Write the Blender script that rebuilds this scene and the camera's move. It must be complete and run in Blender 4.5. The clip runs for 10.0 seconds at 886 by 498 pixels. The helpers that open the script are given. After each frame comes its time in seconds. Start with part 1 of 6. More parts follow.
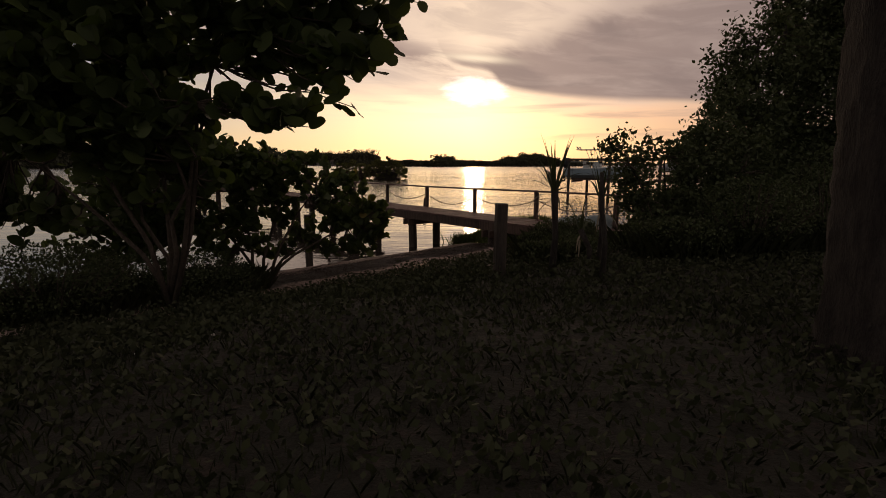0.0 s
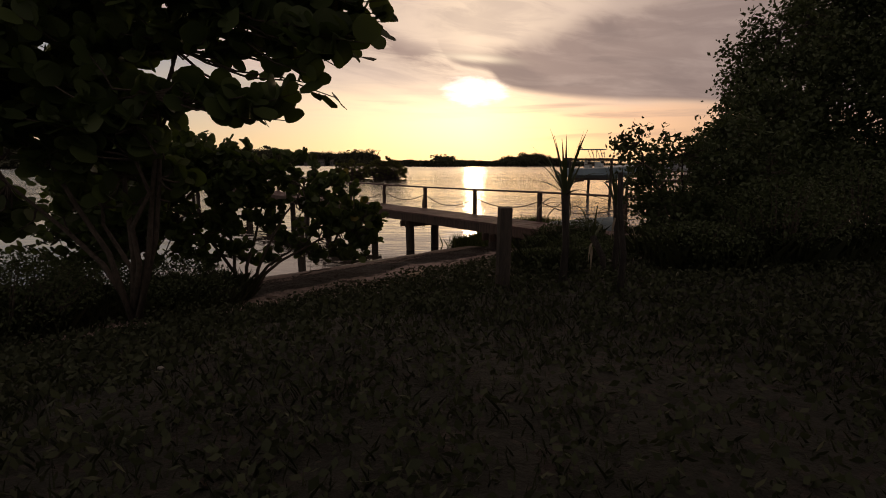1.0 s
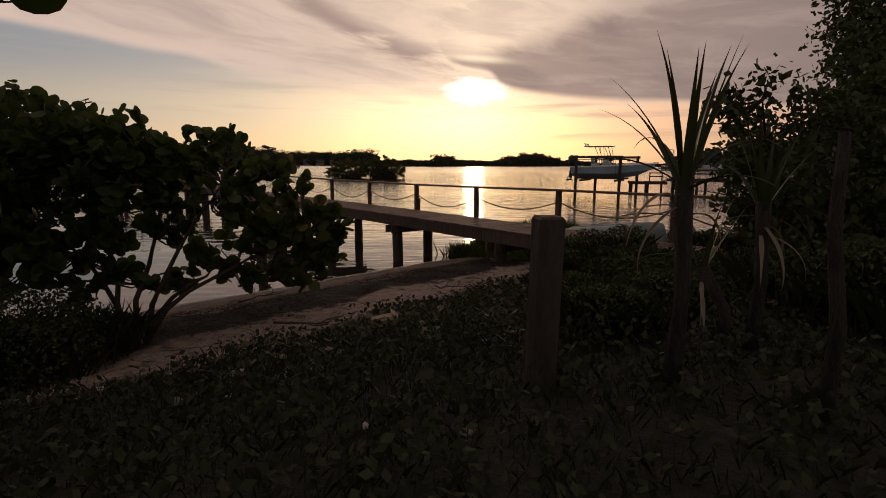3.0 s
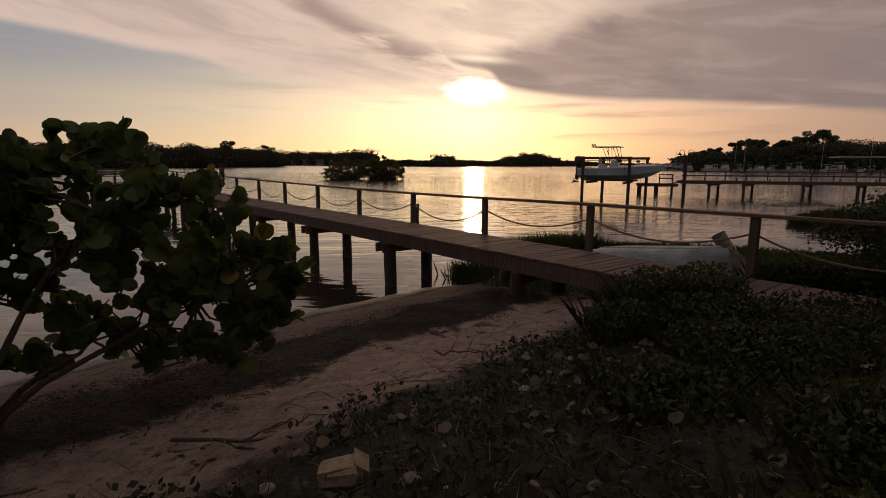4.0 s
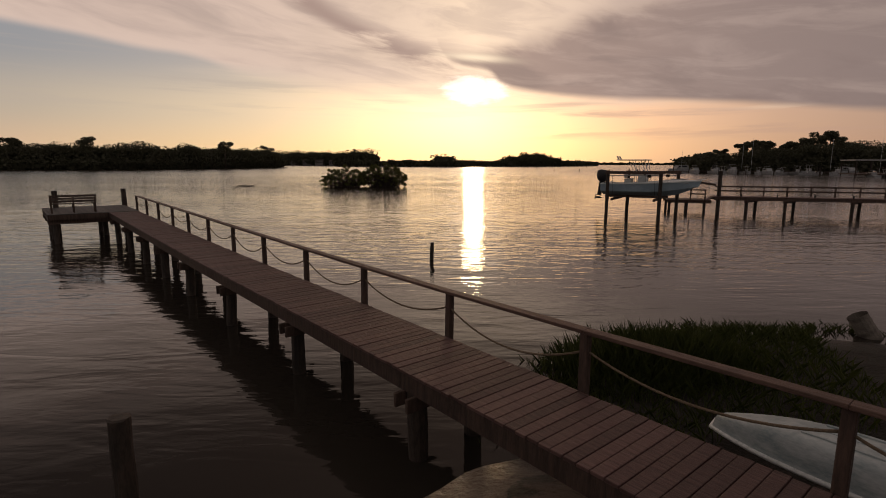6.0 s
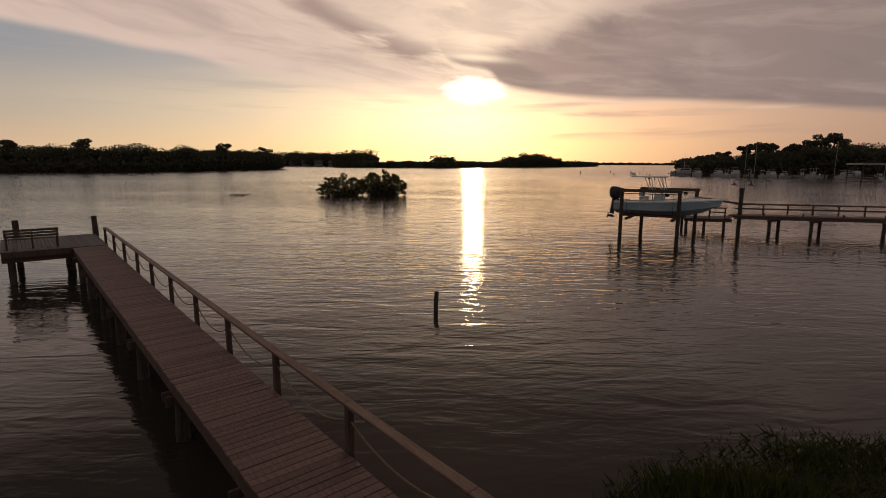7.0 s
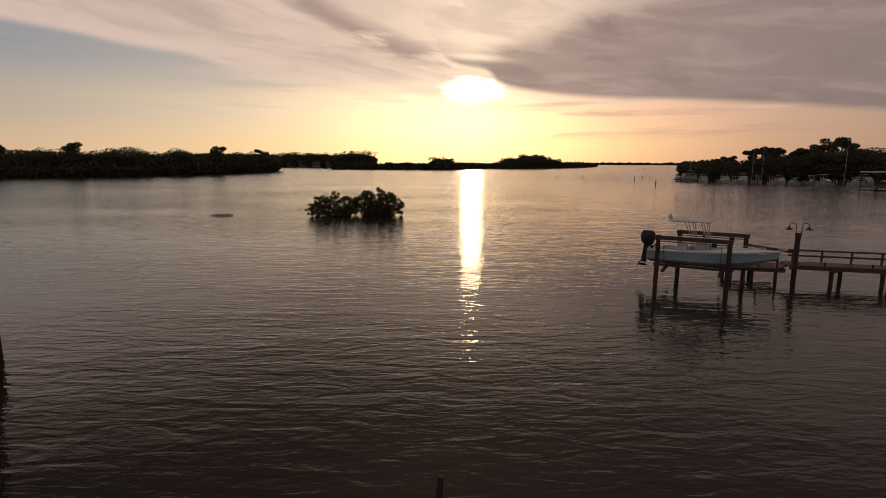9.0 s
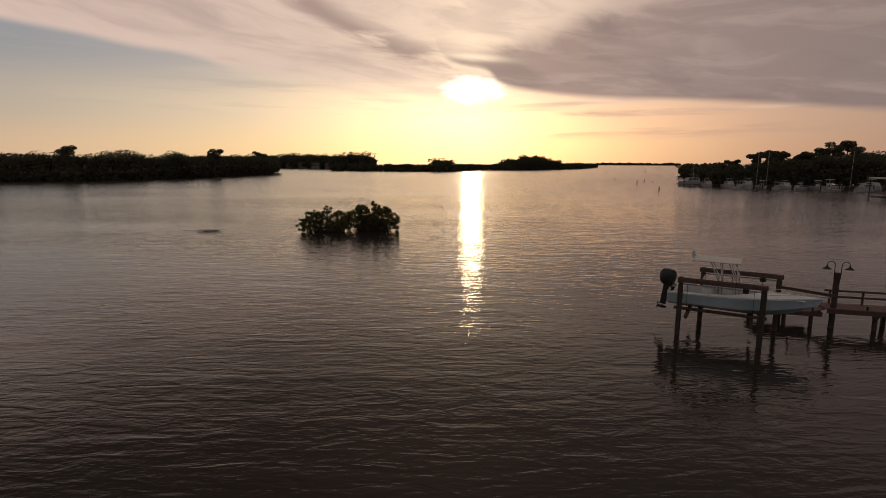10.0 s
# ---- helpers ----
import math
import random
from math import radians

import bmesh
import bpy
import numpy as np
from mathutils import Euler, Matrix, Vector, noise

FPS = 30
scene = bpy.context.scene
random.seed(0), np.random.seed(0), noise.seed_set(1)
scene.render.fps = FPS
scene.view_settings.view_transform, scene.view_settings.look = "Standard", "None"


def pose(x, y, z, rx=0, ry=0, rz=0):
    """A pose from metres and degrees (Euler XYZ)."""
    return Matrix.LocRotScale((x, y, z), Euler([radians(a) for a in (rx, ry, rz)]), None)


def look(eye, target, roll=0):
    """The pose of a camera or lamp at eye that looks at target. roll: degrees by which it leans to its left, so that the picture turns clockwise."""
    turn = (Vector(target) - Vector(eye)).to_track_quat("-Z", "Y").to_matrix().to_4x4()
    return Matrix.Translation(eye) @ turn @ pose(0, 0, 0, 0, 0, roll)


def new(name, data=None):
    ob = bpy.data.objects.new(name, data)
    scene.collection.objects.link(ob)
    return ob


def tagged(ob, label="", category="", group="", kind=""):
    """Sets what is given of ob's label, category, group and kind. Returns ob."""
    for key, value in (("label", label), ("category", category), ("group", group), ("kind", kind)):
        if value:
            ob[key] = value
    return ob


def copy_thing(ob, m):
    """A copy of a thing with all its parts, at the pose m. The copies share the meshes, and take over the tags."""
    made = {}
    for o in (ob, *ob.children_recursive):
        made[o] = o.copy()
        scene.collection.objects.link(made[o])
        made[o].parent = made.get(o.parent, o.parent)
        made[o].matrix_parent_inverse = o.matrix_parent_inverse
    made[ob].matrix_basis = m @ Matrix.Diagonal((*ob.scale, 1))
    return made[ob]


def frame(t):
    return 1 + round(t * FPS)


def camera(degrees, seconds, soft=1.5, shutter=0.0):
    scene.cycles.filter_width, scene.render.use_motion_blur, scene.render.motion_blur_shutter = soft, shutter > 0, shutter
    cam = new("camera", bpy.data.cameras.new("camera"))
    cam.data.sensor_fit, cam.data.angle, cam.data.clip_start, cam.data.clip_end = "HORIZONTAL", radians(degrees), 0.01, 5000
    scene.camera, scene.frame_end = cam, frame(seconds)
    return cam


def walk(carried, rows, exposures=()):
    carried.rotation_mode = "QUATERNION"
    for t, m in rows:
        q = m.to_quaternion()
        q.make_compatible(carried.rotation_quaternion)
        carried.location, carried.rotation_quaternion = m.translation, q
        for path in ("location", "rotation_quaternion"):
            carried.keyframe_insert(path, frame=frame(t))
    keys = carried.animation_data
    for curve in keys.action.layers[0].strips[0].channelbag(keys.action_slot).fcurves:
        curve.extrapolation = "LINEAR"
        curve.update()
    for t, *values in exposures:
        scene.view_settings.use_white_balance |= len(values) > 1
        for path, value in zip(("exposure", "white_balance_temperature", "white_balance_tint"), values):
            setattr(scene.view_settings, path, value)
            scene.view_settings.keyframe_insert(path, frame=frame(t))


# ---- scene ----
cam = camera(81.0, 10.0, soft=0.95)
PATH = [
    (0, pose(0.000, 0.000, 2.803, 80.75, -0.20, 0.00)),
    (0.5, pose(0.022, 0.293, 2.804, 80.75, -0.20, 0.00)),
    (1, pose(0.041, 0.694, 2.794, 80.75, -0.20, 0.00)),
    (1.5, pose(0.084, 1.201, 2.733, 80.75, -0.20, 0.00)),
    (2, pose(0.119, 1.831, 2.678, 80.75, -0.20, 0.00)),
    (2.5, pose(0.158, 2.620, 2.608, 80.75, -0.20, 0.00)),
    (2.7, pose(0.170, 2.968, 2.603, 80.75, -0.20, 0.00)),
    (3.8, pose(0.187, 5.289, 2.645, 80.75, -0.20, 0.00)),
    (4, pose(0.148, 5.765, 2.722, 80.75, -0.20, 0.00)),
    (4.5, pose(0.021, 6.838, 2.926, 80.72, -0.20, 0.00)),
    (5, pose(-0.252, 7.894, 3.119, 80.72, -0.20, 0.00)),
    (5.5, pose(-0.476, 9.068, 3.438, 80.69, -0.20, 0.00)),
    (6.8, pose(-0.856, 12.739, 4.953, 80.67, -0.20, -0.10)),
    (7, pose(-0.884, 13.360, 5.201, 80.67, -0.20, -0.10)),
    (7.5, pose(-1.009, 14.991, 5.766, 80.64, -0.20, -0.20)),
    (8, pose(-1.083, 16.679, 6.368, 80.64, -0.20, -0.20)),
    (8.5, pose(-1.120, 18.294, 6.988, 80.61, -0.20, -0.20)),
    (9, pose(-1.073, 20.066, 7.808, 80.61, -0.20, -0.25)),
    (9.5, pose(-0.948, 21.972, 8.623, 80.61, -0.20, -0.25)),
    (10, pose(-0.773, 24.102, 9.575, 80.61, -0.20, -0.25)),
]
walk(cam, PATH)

# ---- world and sun ----
SUN_AZ, SUN_EL = radians(3.4), radians(7.8)          # east of +y, above the horizon
SUN_DIR = Vector((math.sin(SUN_AZ) * math.cos(SUN_EL), math.cos(SUN_AZ) * math.cos(SUN_EL), math.sin(SUN_EL)))
scene.view_settings.exposure = 0.06


class Nodes:
    """A small helper to write node graphs."""

    def __init__(self, tree):
        self.tree = tree

    def node(self, kind, operation="", clamp=False, interpolation="", data="", blend="", attribute=""):
        n = self.tree.nodes.new(kind)
        if operation:
            n.operation = operation
        if clamp:
            n.use_clamp = True
        if interpolation:
            n.interpolation_type = interpolation
        if data:
            n.data_type = data
        if blend:
            n.blend_type = blend
        if attribute:
            n.attribute_name = attribute
        return n

    def put(self, socket, value):
        if isinstance(value, bpy.types.NodeSocket):
            self.tree.links.new(value, socket)
        elif value is not None:
            socket.default_value = value

    def math(self, op, a, b=None, c=None, clamp=False):
        n = self.node("ShaderNodeMath", operation=op, clamp=clamp)
        for i, value in enumerate((a, b, c)):
            self.put(n.inputs[i], value)
        return n.outputs[0]

    def step(self, value, low, high):
        n = self.node("ShaderNodeMapRange", interpolation="SMOOTHSTEP")
        self.put(n.inputs["Value"], value)
        self.put(n.inputs["From Min"], low)
        self.put(n.inputs["From Max"], high)
        return n.outputs[0]

    def mix(self, f, a, b, blend="MIX"):
        n = self.node("ShaderNodeMix", data="RGBA", blend=blend)
        self.put(n.inputs[0], f)
        for i, value in ((6, a), (7, b)):
            if isinstance(value, tuple) and len(value) == 3:
                value = (*value, 1.0)
            self.put(n.inputs[i], value)
        return n.outputs[2]

    def noise(self, vector, scale, detail=4.0, rough=0.55, distortion=0.0):
        n = self.node("ShaderNodeTexNoise")
        self.put(n.inputs["Vector"], vector)
        n.inputs["Scale"].default_value = scale
        n.inputs["Detail"].default_value = detail
        n.inputs["Roughness"].default_value = rough
        n.inputs["Distortion"].default_value = distortion
        return n.outputs["Fac"]

    def combine(self, x, y, z):
        n = self.node("ShaderNodeCombineXYZ")
        for i, value in enumerate((x, y, z)):
            self.put(n.inputs[i], value)
        return n.outputs[0]

    def split(self, vector):
        n = self.node("ShaderNodeSeparateXYZ")
        self.put(n.inputs[0], vector)
        return n.outputs

    def mapping(self, vector, scale, rotation=(0, 0, 0)):
        n = self.node("ShaderNodeMapping")
        self.put(n.inputs["Vector"], vector)
        n.inputs["Scale"].default_value = scale
        n.inputs["Rotation"].default_value = rotation
        return n.outputs[0]


def make_sky():
    world = bpy.data.worlds.new("evening_sky")
    world.use_nodes = True
    scene.world = world
    g = Nodes(world.node_tree)
    world.node_tree.nodes.clear()
    d = g.node("ShaderNodeTexCoord").outputs["Generated"]
    x, y, z = g.split(d)
    az = g.math("MULTIPLY", g.math("ARCTAN2", x, y), 57.29578)
    el = g.math("MULTIPLY", g.math("ARCSINE", z), 57.29578)
    across = g.math("DIVIDE", g.math("ADD", az, 60.0), 120.0, clamp=True)
    daz = g.math("SUBTRACT", az, 3.4)
    away = g.math("ABSOLUTE", daz)

    def line(points):
        """A height over the horizon that follows points of (azimuth, elevation), in degrees."""
        n = g.node("ShaderNodeFloatCurve")
        pts = n.mapping.curves[0].points
        pts[0].location, pts[1].location = (0, points[0][1] / 30), (1, points[-1][1] / 30)
        for a, e in points:
            pts.new((a + 60) / 120, e / 30)
        n.mapping.update()
        g.put(n.inputs["Value"], across)
        return g.math("MULTIPLY", n.outputs[0], 30.0)

    def tones(stops):
        """A colour along the horizon, from stops of (azimuth, colour)."""
        n = g.node("ShaderNodeValToRGB")
        ramp = n.color_ramp.elements
        ramp[0].position, ramp[0].color = (stops[0][0] + 60) / 120, (*stops[0][1], 1)
        ramp[1].position, ramp[1].color = (stops[-1][0] + 60) / 120, (*stops[-1][1], 1)
        for a, c in stops[1:-1]:
            ramp.new((a + 60) / 120).color = (*c, 1)
        g.put(n.inputs[0], across)
        return n.outputs[0]

    def bell(value, width):
        k = g.math("DIVIDE", value, width)
        return g.math("EXPONENT", g.math("MULTIPLY", g.math("MULTIPLY", k, k), -1.0))

    # clear air
    sky = g.node("ShaderNodeTexSky")
    sky.sky_type, sky.sun_disc = "NISHITA", False
    sky.sun_elevation, sky.sun_rotation = SUN_EL, SUN_AZ
    sky.air_density, sky.dust_density = 1.0, 2.0
    air = g.mix(1.0, sky.outputs[0], (0.012, 0.012, 0.012), "MULTIPLY")
    low = tones([(-58, (0.40, 0.31, 0.235)), (-38, (0.57, 0.43, 0.285)), (-20, (0.70, 0.545, 0.315)), (-5, (0.86, 0.69, 0.385)), (4, (0.90, 0.72, 0.42)), (12, (0.83, 0.61, 0.325)), (22, (0.60, 0.40, 0.25)), (32, (0.43, 0.285, 0.20)), (40, (0.36, 0.24, 0.18)), (58, (0.36, 0.26, 0.205))])
    mid = tones([(-58, (0.30, 0.275, 0.25)), (-38, (0.40, 0.36, 0.292)), (-20, (0.58, 0.50, 0.365)), (-6, (0.80, 0.67, 0.445)), (3, (0.90, 0.745, 0.50)), (10, (0.86, 0.60, 0.36)), (18, (0.68, 0.43, 0.29)), (32, (0.44, 0.29, 0.215)), (40, (0.365, 0.245, 0.19)), (58, (0.34, 0.25, 0.205))])
    high = tones([(-58, (0.20, 0.225, 0.25)), (-38, (0.243, 0.262, 0.280)), (-22, (0.32, 0.318, 0.312)), (-10, (0.53, 0.46, 0.375)), (3, (0.78, 0.63, 0.45)), (40, (0.38, 0.29, 0.25)), (58, (0.26, 0.22, 0.20))])
    clear = g.mix(g.step(el, 0.8, 5.2), low, mid)
    clear = g.mix(g.step(el, 5.0, 10.2), clear, high)
    clear = g.mix(1.0, clear, air, "ADD")
    # cloud grain: long streaks that sink to the right, and a broad mottling
    slant = g.math("ADD", el, g.math("MULTIPLY", az, 0.14))
    warp = g.noise(g.combine(g.math("MULTIPLY", az, 0.04), g.math("MULTIPLY", el, 0.12), 1.0), 1.0, 3.0, 0.5)
    slant = g.math("ADD", slant, g.math("MULTIPLY", g.math("SUBTRACT", warp, 0.5), 4.0))
    broad = g.noise(g.combine(g.math("MULTIPLY", az, 0.075), g.math("MULTIPLY", slant, 0.23), 7.3), 1.0, 5.0, 0.55, 0.6)
    fine = g.noise(g.combine(g.math("MULTIPLY", az, 0.10), g.math("MULTIPLY", slant, 0.62), 2.1), 1.0, 6.0, 0.58, 0.5)
    streak = g.noise(g.combine(g.math("MULTIPLY", az, 0.055), g.math("MULTIPLY", el, 0.85), 3.0), 1.0, 5.0, 0.6, 0.3)
    wob = g.math("ADD", g.math("MULTIPLY", g.math("SUBTRACT", broad, 0.5), 2.2), g.math("MULTIPLY", g.math("SUBTRACT", fine, 0.5), 1.6))
    # wisps in the clear air on the left
    wisp = g.math("MULTIPLY", g.step(streak, 0.48, 0.70), g.math("MULTIPLY", g.step(el, 3.5, 6.0), g.step(az, -30.0, -10.0)))
    clear = g.mix(g.math("MULTIPLY", wisp, 0.40), clear, (0.86, 0.71, 0.51))
    dim = g.math("MULTIPLY", g.step(streak, 0.50, 0.33), g.math("MULTIPLY", g.step(el, 4.0, 6.5), g.step(az, 2.0, -8.0)))
    clear = g.mix(g.math("MULTIPLY", dim, 0.40), clear, (0.43, 0.395, 0.345))
    # pale sheet with a bright rim, its lower edge sinking towards the sun
    rim = line([(-60, 12.6), (-45, 11.7), (-38.8, 11.36), (-34, 10.98), (-28.9, 10.32), (-24.7, 9.97), (-20.8, 8.97), (-15.4, 8.46), (-8.5, 7.4), (0, 6.9), (20, 6.6), (60, 6.0)])
    over = g.math("ADD", g.math("SUBTRACT", el, rim), g.math("MULTIPLY", wob, g.math("ADD", 0.18, g.math("MULTIPLY", g.step(az, -26.0, -8.0), 0.75))))
    width = g.math("ADD", 0.45, g.math("MULTIPLY", g.step(az, -26.0, -6.0), 1.7))
    sheet = g.step(g.math("DIVIDE", over, width), -0.9, 1.0)
    glow = g.math("EXPONENT", g.math("MULTIPLY", away, -0.085))
    pale = g.mix(g.step(g.math("ADD", g.math("MULTIPLY", broad, 0.6), g.math("MULTIPLY", fine, 0.4)), 0.38, 0.62), (0.60, 0.49, 0.415), (0.435, 0.358, 0.312))
    pale = g.mix(g.math("EXPONENT", g.math("MULTIPLY", g.math("MAXIMUM", over, 0.0), -0.75)), pale, (0.635, 0.525, 0.445))
    pale = g.mix(g.math("MULTIPLY", glow, g.math("ADD", 0.55, g.math("MULTIPLY", g.step(fine, 0.62, 0.40), 0.45))), pale, (0.95, 0.78, 0.57))
    c = g.mix(g.math("MULTIPLY", sheet, 0.95), clear, pale)
    # grey tongue that comes down on the left of the sun
    tongue = g.math("SUBTRACT", el, line([(-60, 24), (-20, 18.3), (-14, 15.9), (-9.6, 13.6), (-4.9, 11.9), (1.6, 10.2), (4, 9.6), (60, 9)]))
    tongue = g.math("ADD", tongue, g.math("MULTIPLY", wob, 0.55))
    lick = g.math("MULTIPLY", g.math("MULTIPLY", bell(tongue, 1.05), g.step(az, 5.0, 1.0)), g.step(fine, 0.30, 0.56))
    c = g.mix(g.math("MULTIPLY", lick, 0.95), c, (0.375, 0.288, 0.245))
    # grey sheet on the right, with its clean lower edge and a ragged top
    base = line([(-60, 26), (-3, 16), (0.0, 11.2), (1.5, 10.05), (4.6, 9.37), (7.0, 7.75), (10.6, 7.15), (15.7, 6.6), (23.8, 6.05), (30.9, 5.4), (39.8, 4.35), (60, 2.4)])
    top = line([(-60, 10), (0, 11.3), (4.6, 10.6), (7.5, 11.6), (10.4, 12.6), (15.4, 14.0), (20.6, 15.4), (26, 17), (34, 19.5), (60, 26)])
    under = g.math("ADD", g.math("SUBTRACT", el, base), g.math("MULTIPLY", wob, g.math("ADD", 0.12, g.math("MULTIPLY", g.step(away, 9.0, 2.0), 0.35))))
    above = g.math("ADD", g.math("SUBTRACT", el, top), g.math("MULTIPLY", wob, 2.4))
    grey_mask = g.math("MULTIPLY", g.step(under, -0.25, 0.60), g.step(above, 1.6, -1.6))
    grey = tones([(-10, (0.46, 0.36, 0.30)), (3, (0.44, 0.335, 0.275)), (9, (0.37, 0.285, 0.242)), (17, (0.325, 0.253, 0.220)), (28, (0.275, 0.220, 0.198)), (42, (0.225, 0.185, 0.172)), (60, (0.18, 0.155, 0.15))])
    grey = g.mix(g.math("MULTIPLY", g.step(fine, 0.44, 0.68), 0.62), grey, tones([(0, (0.72, 0.57, 0.44)), (12, (0.50, 0.40, 0.335)), (24, (0.40, 0.325, 0.285)), (50, (0.30, 0.25, 0.225))]))
    grey = g.mix(g.math("MULTIPLY", g.step(broad, 0.52, 0.34), 0.50), grey, (0.20, 0.16, 0.148))
    c = g.mix(g.math("MULTIPLY", grey_mask, 0.96), c, grey)
    # the sheet's upper side, right of the sun
    far_right = g.math("MULTIPLY", g.step(az, 12.0, 30.0), g.step(above, -0.5, 2.0))
    c = g.mix(g.math("MULTIPLY", far_right, 0.75), c, g.mix(g.step(fine, 0.4, 0.62), (0.30, 0.243, 0.218), (0.46, 0.37, 0.32)))
    # dusky streaks low on the right
    low_streak = g.math("MULTIPLY", g.step(streak, 0.46, 0.66), g.math("MULTIPLY", g.step(el, 2.0, 3.6), g.step(az, 4.0, 14.0)))
    low_streak = g.math("MULTIPLY", low_streak, g.step(under, 0.0, -0.7))
    c = g.mix(g.math("MULTIPLY", low_streak, 0.55), c, (0.47, 0.325, 0.245))
    # the sun behind thin cloud
    dx = g.math("MULTIPLY", daz, 0.42)
    dy = g.math("SUBTRACT", el, 7.7)
    r = g.math("SQRT", g.math("ADD", g.math("MULTIPLY", dx, dx), g.math("MULTIPLY", dy, dy)))
    ragged = g.noise(g.combine(g.math("MULTIPLY", az, 0.30), g.math("MULTIPLY", el, 0.9), 5.0), 1.0, 4.0, 0.6)
    r = g.math("ADD", r, g.math("MULTIPLY", g.math("SUBTRACT", ragged, 0.5), 2.4))
    core = g.step(r, 1.75, 0.8)
    near_sun = g.math("SQRT", g.math("ADD", g.math("MULTIPLY", daz, daz), g.math("MULTIPLY", dy, dy)))
    heart = g.step(near_sun, 1.5, 0.2)
    halo = g.math("EXPONENT", g.math("MULTIPLY", g.math("MAXIMUM", r, 0.0), -0.36))
    veil = g.math("SUBTRACT", 1.0, g.math("MULTIPLY", grey_mask, 0.80))
    sunlit = g.mix(1.0, g.mix(halo, (0, 0, 0), (0.16, 0.118, 0.085)), g.mix(core, (0, 0, 0), (0.60, 0.56, 0.50)), "ADD")
    sunlit = g.mix(1.0, sunlit, g.mix(heart, (0, 0, 0), (2.6, 2.0, 1.15)), "ADD")
    c = g.mix(veil, c, g.mix(1.0, c, sunlit, "ADD"))
    # torn bright gap over the sun
    gap = g.math("ADD", g.math("SUBTRACT", el, g.math("SUBTRACT", 11.15, g.math("MULTIPLY", az, 0.09))), g.math("MULTIPLY", wob, 0.30))
    gap = g.math("MULTIPLY", bell(gap, 0.38), bell(g.math("SUBTRACT", az, 3.4), 3.4))
    c = g.mix(g.math("MULTIPLY", gap, 0.95), c, (1.0, 0.86, 0.62))
    # dusk: dimmer overhead and towards the east
    over_head = tones([(-55, (0.045, 0.040, 0.043)), (-22, (0.108, 0.082, 0.072)), (2, (0.212, 0.160, 0.130)), (24, (0.150, 0.121, 0.110)), (55, (0.115, 0.092, 0.088))])
    c = g.mix(g.step(el, 15.0, 29.0), c, over_head)
    c = g.mix(g.step(el, 40.0, 66.0), c, (0.27, 0.235, 0.215))
    c = g.mix(g.step(away, 60.0, 125.0), c, (0.215, 0.204, 0.194))
    c = g.mix(1.0, c, (1.055, 0.965, 0.955), "MULTIPLY")
    c = g.mix(g.step(el, 0.0, -2.0), c, (0.05, 0.045, 0.04))
    bg = g.node("ShaderNodeBackground")
    g.put(bg.inputs[0], c)
    bg.inputs[1].default_value = 1.0
    out = g.node("ShaderNodeOutputWorld")
    g.put(out.inputs[0], bg.outputs[0])


make_sky()
sun = new("sun", bpy.data.lights.new("sun", "SUN"))
sun.data.energy, sun.data.angle, sun.data.color = 0.048, radians(2.2), (1.0, 0.71, 0.40)
sun.matrix_world = look(SUN_DIR * 100, (0, 0, 0))


# ---- materials ----
def material(name, dark, light, rough=0.7, scale=8.0, stretch=(1, 1, 1), bump=0.3, metal=0.0, fine=6.0, per_object=0.0, per_island=0.0, world_space=False, spec=0.4):
    """A surface of two mottled tones with a finer grain and relief."""
    m = bpy.data.materials.new(name)
    m.use_nodes = True
    g = Nodes(m.node_tree)
    p = m.node_tree.nodes["Principled BSDF"]
    v = g.node("ShaderNodeNewGeometry").outputs["Position"] if world_space else g.node("ShaderNodeTexCoord").outputs["Object"]
    if per_object:
        shift = g.node("ShaderNodeVectorMath", operation="ADD")
        g.put(shift.inputs[0], v)
        g.put(shift.inputs[1], g.combine(0.0, g.math("MULTIPLY", g.node("ShaderNodeObjectInfo").outputs["Random"], 37.0), 0.0))
        v = shift.outputs[0]
    v = g.mapping(v, stretch)
    big = g.noise(v, scale, 4.0, 0.6)
    grain = g.noise(v, scale * fine, 3.0, 0.6)
    f = g.math("ADD", g.math("MULTIPLY", g.step(big, 0.3, 0.7), 0.65), g.math("MULTIPLY", g.step(grain, 0.3, 0.7), 0.35))
    c = g.mix(f, dark, light)
    vary = None
    if per_object:
        vary = (g.node("ShaderNodeObjectInfo").outputs["Random"], per_object)
    elif per_island:
        vary = (g.node("ShaderNodeNewGeometry").outputs["Random Per Island"], per_island)
    if vary:
        k = g.math("ADD", 1.0 - vary[1], g.math("MULTIPLY", vary[0], 2 * vary[1]))
        c = g.mix(1.0, c, g.combine(k, k, k), "MULTIPLY")
    g.put(p.inputs["Base Color"], c)
    g.put(p.inputs["Roughness"], g.math("ADD", rough - 0.1, g.math("MULTIPLY", grain, 0.2)))
    p.inputs["Metallic"].default_value = metal
    p.inputs["Specular IOR Level"].default_value = spec
    if bump:
        b = g.node("ShaderNodeBump")
        b.inputs["Strength"].default_value = bump
        b.inputs["Distance"].default_value = 0.02
        g.put(b.inputs["Height"], f)
        g.put(p.inputs["Normal"], b.outputs[0])
    return m


